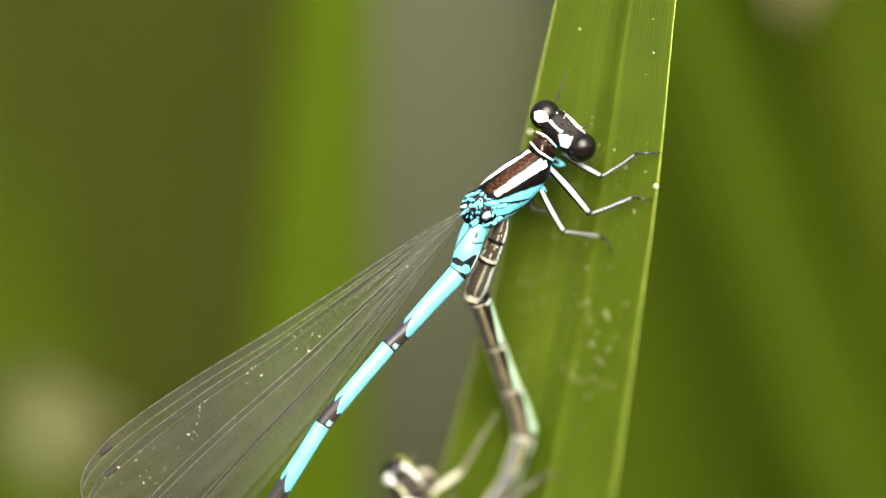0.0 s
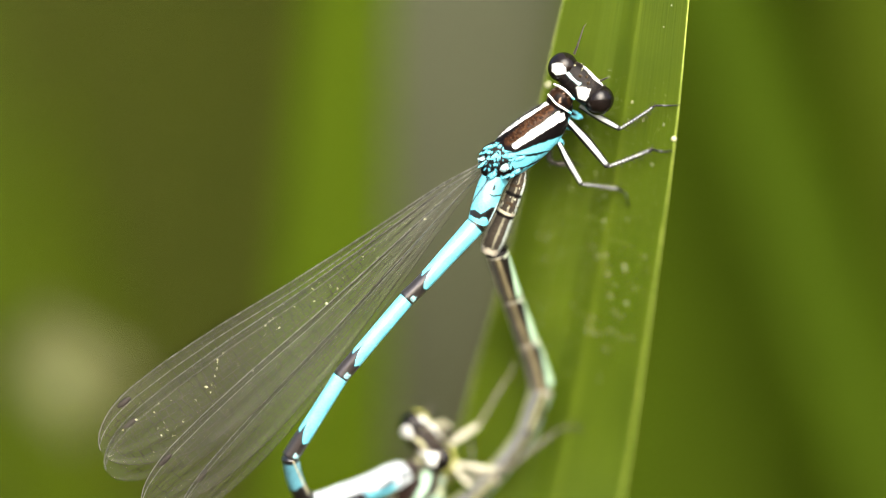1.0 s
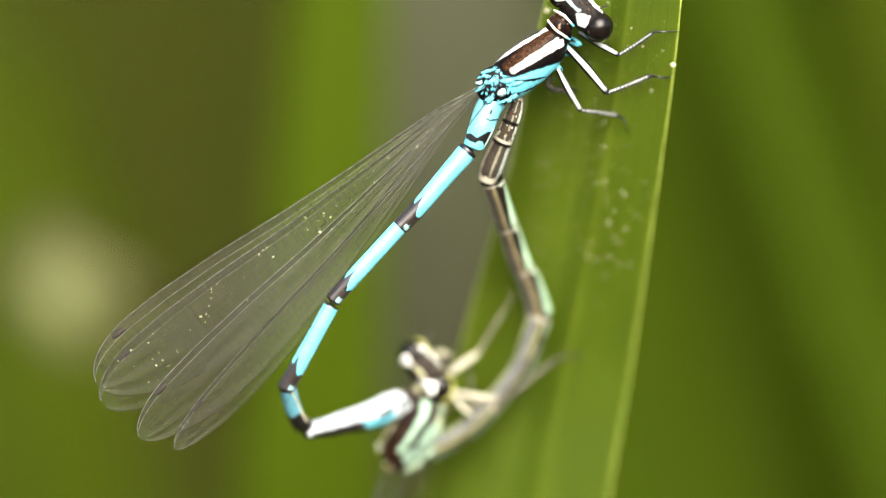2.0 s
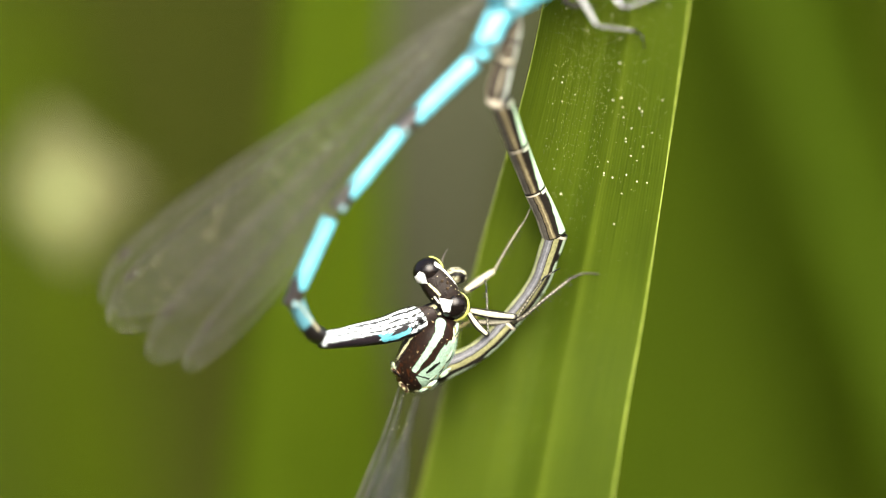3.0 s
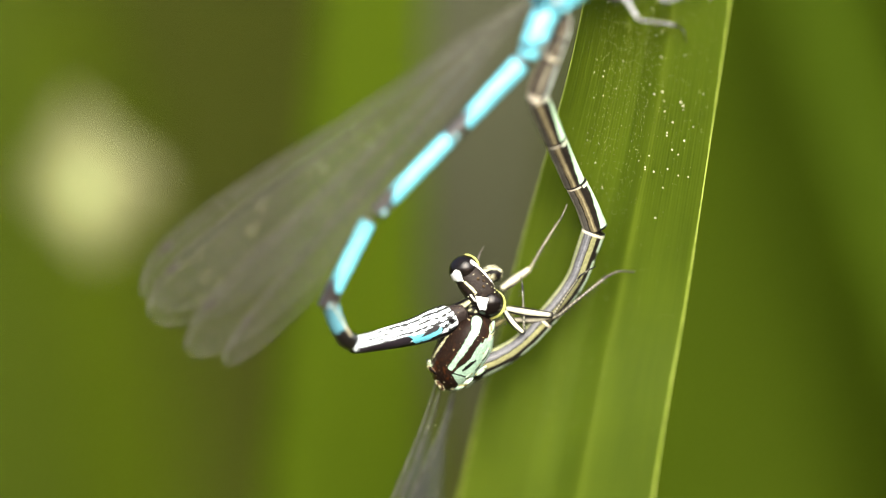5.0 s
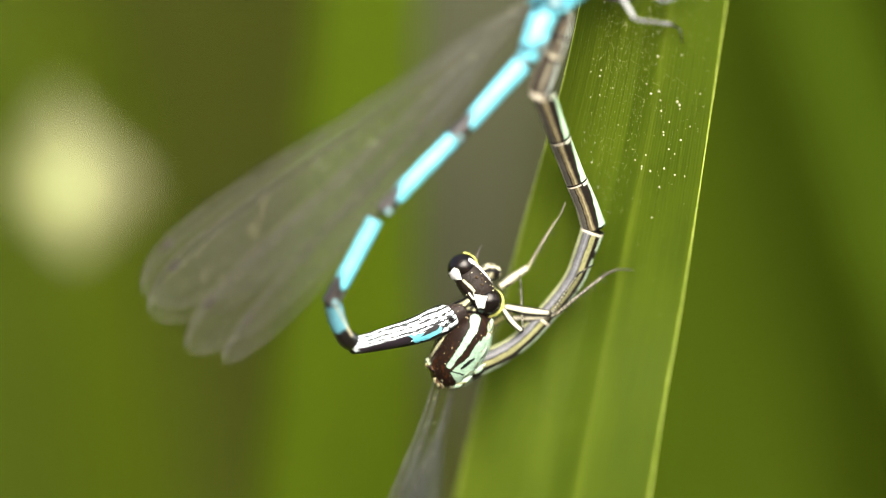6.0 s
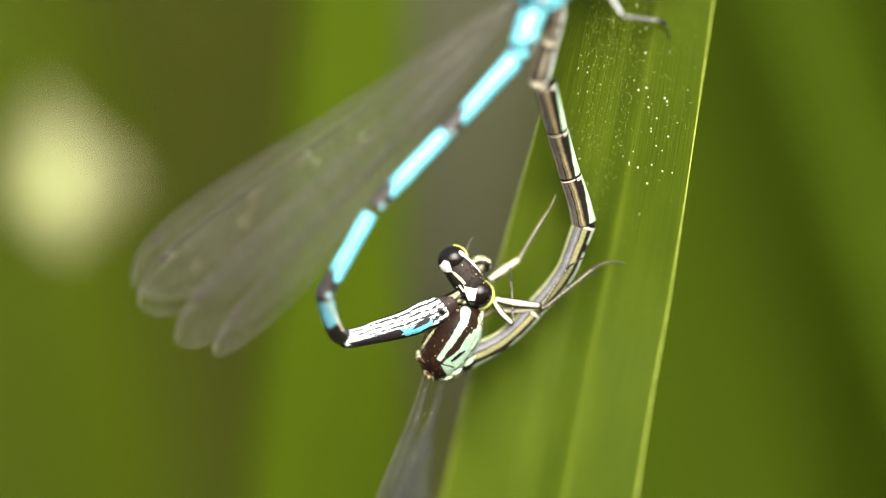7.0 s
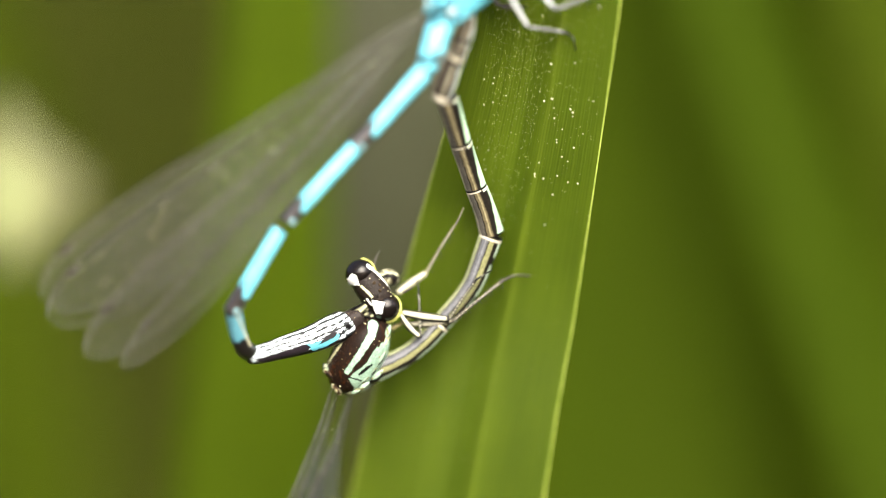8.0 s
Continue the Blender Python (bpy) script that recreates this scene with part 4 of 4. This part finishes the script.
def female():
    body = thing("damselfly_female", G(830, 600, 200), "brown and pale green female damselfly with grey striped tail", "damselfly", "mating pair")
    out = {}
    v, f, s, a = tube([(*G(848, 548, 200), 17), (*G(842, 566, 198), 32), (*G(827, 592, 198), 44), (*G(807, 628, 202), 45), (*G(791, 655, 208), 37), (*G(778, 672, 214), 20)], ref=(0, 0, -1), n=160, m=190)
    q = wobble(front_f(v), v, 1.0, 8, 6)
    mint = (0.25, 0.38, 0.29)
    cols = tint((0.012, 0.007, 0.005), (soft(rag(v, 5, 33), 0.35, 0.5) * soft(s, 0.45, 0.3), (0.024, 0.011, 0.006)), (patch(q, ((852, 594), (871, 588), (900, 600), (880, 640), (858, 660), (832, 690), (806, 690), (806, 672), (796, 657), (826, 632))), mint),
                (stroke(q, ((840, 562), (838, 580), (818, 612), (794, 645)), (18, 15, 11, 9)), mint), (stroke(q, ((838, 632), (828, 640), (816, 650)), (3, 6, 4)), BLACK), (stroke(q, ((796, 654), (810, 658), (824, 662)), 3), BLACK), (stroke(q, ((852, 652), (836, 664), (820, 682)), 2.4), BLACK),
                (stroke(q, ((872, 568), (869, 580), (862, 594)), 5), CREAM), (stroke(q, ((790, 586), (776, 606), (764, 626)), (2.5, 4, 3)), CREAM), (stroke(q, ((853, 562), (862, 580), (850, 600)), 3.5), BROWN),
                (patch(q, ((750, 634), (778, 630), (792, 660), (785, 690), (750, 690))) * soft(rag(v, 8, 3), 0.3, 0.2), (0.04, 0.014, 0.006)), (soft(rag(v, 5, 12), 1.0, 0.2) * 0.8, TAN))
    thorax = part("thorax", v, f, SHELL, body, "dark brown back with pale green stripes", cols=cols)
    pollen(thorax, v, 26, 71, (0.5, 1.2))
    # scalloped pale plates low on the flank
    for j, (x, y, rx, ang, w) in enumerate(((852, 596, 20, 62, 8), (850, 622, 19, 52, 8), (838, 640, 18, 48, 7), (824, 655, 16, 40, 7), (866, 575, 15, 70, 6), (848, 650, 14, 42, 5.5), (824, 670, 13, 36, 5), (811, 679, 10, 24, 4))):
        t = radians(ang)
        p = np.array((-math.cos(t), math.sin(t), 0))
        q = np.array(G(x, y, 178))
        v, f, s, a = tube([(*(q + p * rx * k), w * g) for k, g in ((-0.9, 0.35), (-0.3, 0.95), (0.3, 1.0), (0.9, 0.4))], n=24, m=22, flat=0.8)
        part("flank_plate", v, f, SHELL, thorax, cols=tint((0.27, 0.38, 0.28), (soft(np.abs(a), 0.85, 0.12), (0.012, 0.012, 0.01)), (soft(rag(v, 7, j), 0.55, 0.15), (0.16, 0.15, 0.06))))
    bristles((G(790, 600, 170), G(752, 650, 190)), thorax, 50, 8, 9, (-0.7, -0.2, -0.6), 31)
    rng = random.Random(9)
    for i, (x, y, rx, ang) in enumerate(((765, 652, 16, 40), (758, 640, 12, 60), (785, 668, 14, 10), (805, 668, 15, -20), (820, 655, 16, -30), (800, 680, 12, 10), (775, 676, 12, 50))):
        t = radians(ang)
        v, f = ball(G(x, y, 190 + 4 * (i % 3)), [(rx * math.cos(t), rx * math.sin(t), 0), (-5 * math.sin(t), 5 * math.cos(t), 0), (0, 0, 9)], 16, 20)
        k = rag(v, 7, i + 20)
        part("wing_root", v, f, SHELL, thorax, cols=tint((0.07, 0.035, 0.015) if i % 2 == 0 else (0.34, 0.42, 0.30), (soft(k, 0.1, 0.15), BLACK), (soft(-k, 0.6, 0.2), CREAM)))
    head_piece(body, G(817, 471, 185), G(862, 531, 183), (0.80, -0.55, 0.2), 27, (0.014, 0.010, 0.008),
               (((794, 480), (803, 471), (811, 475), (817, 492), (798, 492)), ((838, 518), (861, 522), (856, 543), (845, 542), (840, 530))),
               ((((820, 494), (829, 502), (838, 512)), 4.5, CREAM), (((830, 517), (837, 526)), 3.5, WHITE), (((831, 457), (848, 469), (876, 499), (891, 507)), 5.5, WHITE)), front_f,
               ([(*G(842, 455, 190), 2.4), (*G(846, 442, 196), 1.6), (*G(853, 430, 202), 0.8)], [(*G(893, 505, 190), 2.2), (*G(903, 500, 186), 1.4), (*G(910, 496, 184), 0.6)]), 7, rim=(0.45, 0.46, 0.14))
    v, f = ball(G(868, 478, 205), [(17, 7, 0), (-7, 13, 0), (0, 0, 16)], 20, 26)
    k = rag(v, 5, 2)
    part("mouthparts", v, f, DULL, body, "pale cream mouthparts", cols=tint((0.46, 0.46, 0.32), (soft(k, 0.1, 0.4), (0.10, 0.085, 0.045)), (soft(rag(v, 14, 5), 0.3, 0.1), BLACK)))
    # yellow-green rims in front of the eyes
    for cx, cy, cd, lo, hi in ((862, 531, 183, -62, 95), (817, 471, 185, -85, 5)):
        arc = [(*(np.array(G(cx, cy, cd + 2)) + 26.5 * np.array((math.cos(radians(t)), math.sin(radians(t)), 0))), 2.8 * math.sin(math.pi * (0.12 + 0.76 * (t - lo) / (hi - lo)))) for t in np.linspace(lo, hi, 7)]
        v, f, s, a = tube(arc, n=30, m=12)
        part("eye_rim", v, f, SHELL, body, "yellow-green rim of the eye", cols=tint((0.46, 0.48, 0.13), (soft(rag(v, 7, cx), 0.8, 0.2), (0.2, 0.2, 0.05))))
    v, f = ball(G(840, 548, 192), [(18, 12, 0), (-12, 16, 0), (0, 0, 16)], 18, 22)
    part("neck_plate", v, f, DULL, body, cols=tint(BLACK, (soft(rag(v, 9, 5), 0.35, 0.2), CREAM)))

    def striped(seed):
        """Upper tail: from the lit edge cream, grey, black line, tan, black flank with a mint wedge."""
        def paint(v, s, a):
            k = rag(v, 10, seed)
            c = np.sin(a) + 0.035 * k
            wedge = soft(-c, 0.42 + 0.50 * s, 0.06) * band(s + 0.02 * k, 0.03, 0.88, 0.02)
            # the narrow lighter strip along the tan is a painted highlight
            return tint((0.105, 0.088, 0.05), (band(c, 0.02, 0.14, 0.06), (0.23, 0.205, 0.12)), (soft(c, 0.44, 0.05), (0.075, 0.07, 0.06)), (band(c, 0.38, 0.47, 0.04), BLACK), (soft(c, 0.86, 0.05), (0.30, 0.28, 0.21)),
                        (soft(-c, 0.10, 0.08), (0.012, 0.010, 0.008)), (wedge, (0.36, 0.53, 0.37)), (np.clip(soft(s, 0.975, 0.012) + (1 - soft(s, 0.02, 0.015)), 0, 1), BLACK),
                        (band(s, 0.945, 0.972, 0.01) * soft(c, -0.3, 0.1), (0.5, 0.47, 0.38)), (soft(-c, 0.45, 0.05) * band(s, 0.91, 0.965, 0.015), (0.55, 0.62, 0.48)))
        return paint

    def lower(seed):
        """Lower tail: cream edge, blue-grey band, dark line, straw band, black line, mint edge."""
        def paint(v, s, a):
            c = np.sin(a) + 0.03 * rag(v, 14, seed)
            return tint((0.10, 0.104, 0.115), (band(c, 0.22, 0.34, 0.06), (0.16, 0.165, 0.18)), (soft(c, 0.74, 0.06), (0.25, 0.275, 0.14)), (band(c, 0.60, 0.68, 0.04), (0.05, 0.045, 0.03)), (soft(-c, -0.04, 0.06), (0.185, 0.185, 0.09)),
                        (band(c, -0.04, 0.05, 0.04), BLACK), (soft(-c, 0.48, 0.06), (0.012, 0.010, 0.008)), (soft(-c, 0.80, 0.05) * soft(rag(v, 30, seed + 4), -0.5, 0.3), (0.36, 0.46, 0.34)),
                        (soft(s, 0.985, 0.008), BLACK), (band(s, 0.955, 0.98, 0.008), (0.5, 0.47, 0.38)))
        return paint

    def segment(name, rows, paint, n=150, m=100, ref=(0, 0, -1)):
        v, f, s, a = tube(rows, ref=ref, n=n, m=m)
        return part(name, v, f, SHELL, body, cols=paint(v, s, a))

    J = JOINTS_F
    f1 = segment("tail_base", [(*J["base"], 27), (*G(842, 643, 208), 22), (*G(893, 620, 212), 18.5), (*G(930, 592, 215), 17.5), (*J["low"], 18)], lower(1))
    f2 = segment("tail_segment", [(*J["low"], 17.5), (*G(1000, 515, 216), 18), (*G(1020, 485, 213), 18.5), (*G(1036, 445, 206), 19.5), (*J["mid"], 21)], lower(2), n=130)
    f3 = segment("tail_segment", [(*J["mid"], 21.5), (*G(1040, 362, 186), 20), (*J["up"], 19.5)], striped(3), n=100)
    mid_up = G(997, 240, 125)
    f4 = segment("tail_segment", [(*J["up"], 19), (*G(1011, 282, 150), 19), (*mid_up, 19.5)], striped(4))
    f5 = segment("tail_segment", [(*mid_up, 19), (*G(984, 198, 98), 19.5), (*J["top"], 20)], striped(5))
    def bulb(v, s, a):
        k = rag(v, 9, 15)
        c = np.sin(a) + 0.05 * k
        return tint((0.045, 0.038, 0.03), (band(c, -0.22, 0.02, 0.06), (0.20, 0.19, 0.14)), (soft(c, 0.76, 0.06), (0.30, 0.27, 0.19)), (soft(-c, 0.72, 0.06), (0.42, 0.48, 0.44)), (soft(rag(v, 8, 9), 0.5, 0.15) * soft(s, 0.5, 0.05), (0.05, 0.034, 0.02)),
                    (soft(rag(v, 7, 29), 0.7, 0.15) * soft(s, 0.45, 0.05), (0.36, 0.36, 0.29)), (band(s, 0.46, 0.50, 0.02) + band(s, 0.70, 0.74, 0.02), BLACK), (band(s, 0.50, 0.53, 0.015), (0.5, 0.47, 0.36)), (1 - soft(s + 0.02 * k, 0.075, 0.02), (0.6, 0.56, 0.45)))
    f6 = segment("tail_end", [(*G(960, 166, 70), 15), (*G(967, 142, 62), 20), (*G(980, 105, 50), 18), (*G(993, 70, 40), 16), (*G(1003, 38, 36), 14), (*G(1009, 14, 34), 9)], bulb, n=150, m=110)
    out.update(f1=f1, f2=f2, f3=f3, f4=f4, f5=f5, f6=f6)
    # wings hang folded down and back
    pieces, rng = [], random.Random(23)
    for _ in range(18):
        k, r = rng.uniform(0.08, 0.9), rng.uniform(0.4, 0.75)
        q = np.array(G(776 + 22 * k, 668, 190)) * (1 - k) + np.array(G(690, 905, 260)) * k + np.array((rng.uniform(-8, 70 * min(1, 1.5 * k)), 0, -6))
        pieces.append(ball(q, [(r, 0, 0), (0, r * 1.4, 0), (0, 0, r * 0.6)], 5, 6))
    v, f = merged(pieces)
    tagged(part("wing_dust", v, f, DROP, body), kind="stuff")
    for i, (bx, tx, ty, d) in enumerate(((768, 572, 1330, 400), (778, 590, 1345, 425), (798, 606, 1340, 440), (803, 628, 1330, 455))):
        wing(body, G(bx, 670 + 12 * (i > 1), 205 + 8 * i), G(tx, ty, d), 132, (0.9, 0.1, 0.25) if i > 1 else (0.7, 0.2, 0.4), FILM_SMOKY, VEIN, VEIN_PALE, 40 + i, label="smoky net-veined wing folded over the back", stalk=0.14)
    P, Q = (0.42, 0.42, 0.31), BLACK
    leg(body, [G(884, 505, 205), G(905, 490, 210), G(934, 470, 216)], [G(934, 470, 216), G(958, 428, 208), G(980, 393, 200)], [G(980, 393, 200), G(990, 378, 196), G(1000, 355, 200)], P, (0.20, 0.19, 0.13), (7.2, 2.7, 1.8), 5)
    leg(body, [G(893, 540, 196), G(930, 547, 194), G(975, 552, 194)], [G(975, 552, 194), G(1000, 514, 184), G(1023, 482, 180)], [G(1023, 482, 180), G(1038, 472, 184), G(1051, 465, 190)], P, Q, (7.5, 2.7, 1.8), 6)
    leg(body, [G(890, 545, 190), G(905, 566, 186), G(924, 584, 186)], [G(924, 584, 186), G(923, 545, 192), G(921, 502, 200)], [G(921, 502, 200), G(920, 492, 203), G(917, 480, 206)], P, Q, (5.8, 2.5, 1.6), 7)
    leg(body, [G(900, 560, 208), G(940, 560, 204), G(984, 553, 197)], [G(984, 553, 197), G(1025, 519, 196), G(1070, 483, 214)], [G(1070, 483, 214), G(1092, 474, 222), G(1120, 475, 232)], (0.34, 0.33, 0.25), (0.05, 0.045, 0.035), (6, 3.4, 2.2), 8)
    leg(body, [G(870, 545, 225), G(860, 560, 215), G(866, 572, 212)], [G(866, 572, 212), G(880, 565, 215), G(905, 550, 222)], [G(905, 550, 222), G(912, 546, 224), G(918, 541, 226)], (0.55, 0.5, 0.25), (0.3, 0.25, 0.1), (5, 3.4, 2), 9)
    return body, out


male_body, male_parts = male()
female_body, female_parts = female()


# ---- dew and pollen on the perch leaf ----
def dew():
    rng = random.Random(17)
    c = spline(PERCH, 400)

    def on_leaf(y, u, x=None):
        """A point on the blade at height y; u across it, or found from x."""
        row = [np.interp(y, c[:, 1], c[:, k]) for k in range(5)]
        cs, sn = math.cos(radians(row[4])), math.sin(radians(row[4]))
        for _ in range(4):
            lift = main_profile(np.array([u]))[0] * row[3] * 1.03
            if x is not None:
                u = 0.5 + (x - row[0] - lift * sn) / (row[3] * cs)
        return row[0] + (u - 0.5) * row[3] * cs + lift * sn, y, row[2] + (u - 0.5) * row[3] * sn - lift * cs

    pieces = []
    marks = [(-3, 1, 3.2), (0, 17, 2.2), (1, 35, 2.0), (29, 19, 2.3), (33, 25, 2.6), (15, 54, 1.6), (5, 72, 1.9), (5, 77, 1.9), (51, 62, 1.8), (35, 86, 2.2), (14, 102, 2.3), (-26, 112, 1.8), (-33, 132, 1.9), (-33, 136, 1.8),
             (-106, -26, 2.0), (-122, 11, 1.6), (42, 149, 1.8), (69, 5, 1.7), (62, 206, 1.6), (-15, 221, 1.6), (118, -204, 5.0), (-104, -300, 4.6)]
    for _ in range(30):
        y = rng.uniform(-520, 200)
        u = rng.uniform(0.58, 0.93) if rng.random() < 0.75 else rng.uniform(0.1, 0.5)
        marks.append((None, (y, u), rng.uniform(1.0, 1.8)))
    for _ in range(34):
        marks.append((None, (rng.uniform(-330, 220), rng.uniform(0.06, 0.6)), rng.uniform(0.9, 1.4)))
    fine = len(marks)
    for _ in range(2600):
        y = rng.triangular(-330, 280, -80) if rng.random() < 0.85 else rng.uniform(200, 640)
        u = 0.02 + 0.55 * rng.random() if rng.random() < 0.75 else rng.uniform(0.5, 0.97)
        marks.append((None, (y, u), rng.choice((0.45, 0.5, 0.6, 0.7, 0.8, 1.0))))
    for n_mark, (x, y, r) in enumerate(marks):
        r = r * 0.8 if n_mark < 20 else r
        q = np.array(on_leaf(*y) if x is None else on_leaf(y, 0.7, x)) - (0, 0, r * 0.4)
        pieces.append(ball(q, [(r, 0, 0), (0, r * rng.uniform(0.8, 1.3), r * 0.3), (0, 0, r * 0.7)], *((6, 8) if r > 1 else (4, 5))))
    v, f = merged(pieces[:fine])
    tagged(part("dew_drops", v, f, DROP), "tiny pale dew drops scattered on the leaf", "dew", kind="stuff")
    v, f = merged(pieces[fine:])
    tagged(part("pollen_specks", v, f, POLLEN), "fine golden pollen grains dusted on the leaf", "pollen", kind="stuff")


dew()


# ---- movement ----
TIMES = (0, 1.0, 2.5, 3.0, 3.5, 4.0, 5.5, 6.0, 6.5, 7.0, 7.5, 8.0)
SWAY = {
    "ring": ((0, 0), (0, 0), (-21, 1), (-28, -12), (-38, -22), (-28, -6), (-14, 3), (-8, 3), (-4, 3), (0, 1), (3, 4), (6, 4)),
    "j1": ((0, 0), (0, 0), (-12, 1), (-30, -24), (-40, -38), (-32, -10), (-16, 3), (-6, 2), (0, -3), (3, -2), (8, 4), (10, 4)),
    "j2": ((0, 0), (0, 0), (-28, 4), (-40, -6), (-48, -16), (-48, 0), (-39, 10), (-27, 7), (-20, 2), (-14, 2), (-7, 10), (-7, 12)),
    "j3": ((0, 0), (0, 0), (-11, 6), (-13, -11), (-8, -27), (-19, -4), (-20, 7), (-13, 6), (-10, 1), (-5, 3), (-1, 8), (1, 8)),
    "bend": ((0, 0), (0, 0), (-4, 4), (3, -16), (9, -32), (-8, -6), (-13, 6), (-9, 6), (-9, 0), (-3, 2), (-5, 10), (-1, 11)),
    "neck": ((4, -3), (4, -3), (5, 3), (6, -2), (7, -6), (0, 0), (-3, 5), (0, 3), (0, 0), (5, -4), (3, -2), (8, 0)),
    "mid": ((2, -6), (0, -4), (-3, 1), (-5, 1), (-9, -1), (-4, -1), (-6, -1), (-2, -1), (0, 0), (3, -2), (3, -1), (7, -3)),
    "up": ((2, -5), (1, -4), (-7, 4), (-12, 3), (-16, 4), (-8, 2), (-13, 4), (-5, 1), (0, 0), (6, -4), (7, -3), (6, -3)),
    "top": ((-3, -8), (-3, -8), (-13, -3), (-20, 7), (-29, 11), (-23, 11), (-23, 13), (-11, 7), (0, 0), (12, -9), (12, -6), (6, -2)),
    "tip": ((4, -3), (4, -3), (-10, -1), (-24, -15), (-34, -25), (-24, -9), (-10, 0), (-4, 0), (0, 0), (4, -2), (7, 1), (10, 1)),
}
LEAF_SWAY = (0, 0, -10, -25, -34, -34, -33, -36, -38, -36, -34, 0)
PALE_DROP = (56, 45, 0, 0, 0, 0, 0, 0, 0, 0, 0, 0)
PALE_NOD = (64, 62, 52, 46, 42, 40, 32, 26, 20, 28, 32, 24)
PALE_SWAY = (28, 26, 15, 5, 0, -10, -40, -60, -88, -55, -40, 25)


def moved(p, key, i):
    """Grid point p with the sway of a joint at the i-th time."""
    dx, dy = SWAY[key][i] if key else (0, 0)
    return (p[0] + dx, p[1] + dy, p[2])


def swing(ob, body, a, b, key_a, key_b):
    """Keys a part that spans from joint a to joint b."""
    base = np.array(body.location)
    a0, b0 = Vector(place(a) - base), Vector(place(b) - base)
    rows = []
    for i, t in enumerate(TIMES):
        a1, b1 = Vector(place(moved(a, key_a, i)) - base), Vector(place(moved(b, key_b, i)) - base)
        turn = (b0 - a0).rotation_difference(b1 - a1).to_matrix().to_4x4()
        rows.append((t, Matrix.Translation(a1) @ turn @ Matrix.Translation(-a0)))
    walk(ob, rows)


def motions():
    J, m, b = JOINTS_M, male_parts, male_body
    for key in ("thorax", "head", "base"):
        swing(m[key], b, J["front"], J["ring"], None, "ring")
    for w in m["wings"]:
        swing(w, b, M(866, 292, 0), M(220, 850, 0), "ring", "neck")
    swing(m["s3"], b, J["ring"], J["j1"], "ring", "j1")
    swing(m["s4"], b, J["j1"], J["j2"], "j1", "j2")
    swing(m["s5"], b, J["j2"], J["j3"], "j2", "j3")
    swing(m["s6"], b, J["j3"], J["bend"], "j3", "bend")
    swing(m["s7"], b, J["bend"], J["neck"], "bend", "neck")
    # the female drifts as a whole; her tail follows on its own
    G0 = JOINTS_F
    rows = []
    for i, t in enumerate(TIMES):
        rows.append((t, Matrix.Translation(place(moved(G(830, 600, 200), "neck", i)))))
    q, c = female_parts, female_body
    SWAY["rel_mid"] = tuple((x - u, y - w) for (x, y), (u, w) in zip(SWAY["mid"], SWAY["neck"]))
    SWAY["rel_up"] = tuple((x - u, y - w) for (x, y), (u, w) in zip(SWAY["up"], SWAY["neck"]))
    SWAY["rel_top"] = tuple((x - u, y - w) for (x, y), (u, w) in zip(SWAY["top"], SWAY["neck"]))
    SWAY["rel_tip"] = tuple((x - u, y - w) for (x, y), (u, w) in zip(SWAY["tip"], SWAY["neck"]))
    swing(q["f2"], c, G0["low"], G0["mid"], None, "rel_mid")
    swing(q["f3"], c, G0["mid"], G0["up"], "rel_mid", "rel_up")
    for key in ("f4", "f5"):
        swing(q[key], c, G0["up"], G0["top"], "rel_up", "rel_top")
    swing(q["f6"], c, G0["top"], G0["tip"], "rel_top", "rel_tip")
    walk(c, rows)
    pale_leaf_rest = pale_leaf.location.copy()
    # leaves behind sway about their roots
    for ob, sway in ((stem_leaf, LEAF_SWAY), (left_leaf, LEAF_SWAY), (low_leaf, LEAF_SWAY), (right_leaf, LEAF_SWAY), (slant_leaf, LEAF_SWAY), (edge_leaf, LEAF_SWAY), (dim_leaf, LEAF_SWAY), (grey_leaf, LEAF_SWAY), (pale_leaf, PALE_SWAY)):
        at = ob.location.copy()
        drop = PALE_DROP if ob is pale_leaf else (0,) * len(TIMES)
        walk(ob, [(t, Matrix.Translation(at - Vector((0, 0, y * K))) @ Matrix.Rotation(x * K * 1.1 / Z0, 4, "Y")) for t, x, y in zip(TIMES, sway, drop)])
    # the pale blade nods on its stalk
    hinge = Vector(place(pale_joint)) - pale_leaf_rest
    walk(pale_blade, [(t, Matrix.Translation(hinge) @ Matrix.Rotation(radians(z), 4, "X") @ Matrix.Translation(-hinge)) for t, z in zip(TIMES, PALE_NOD)])


motions()
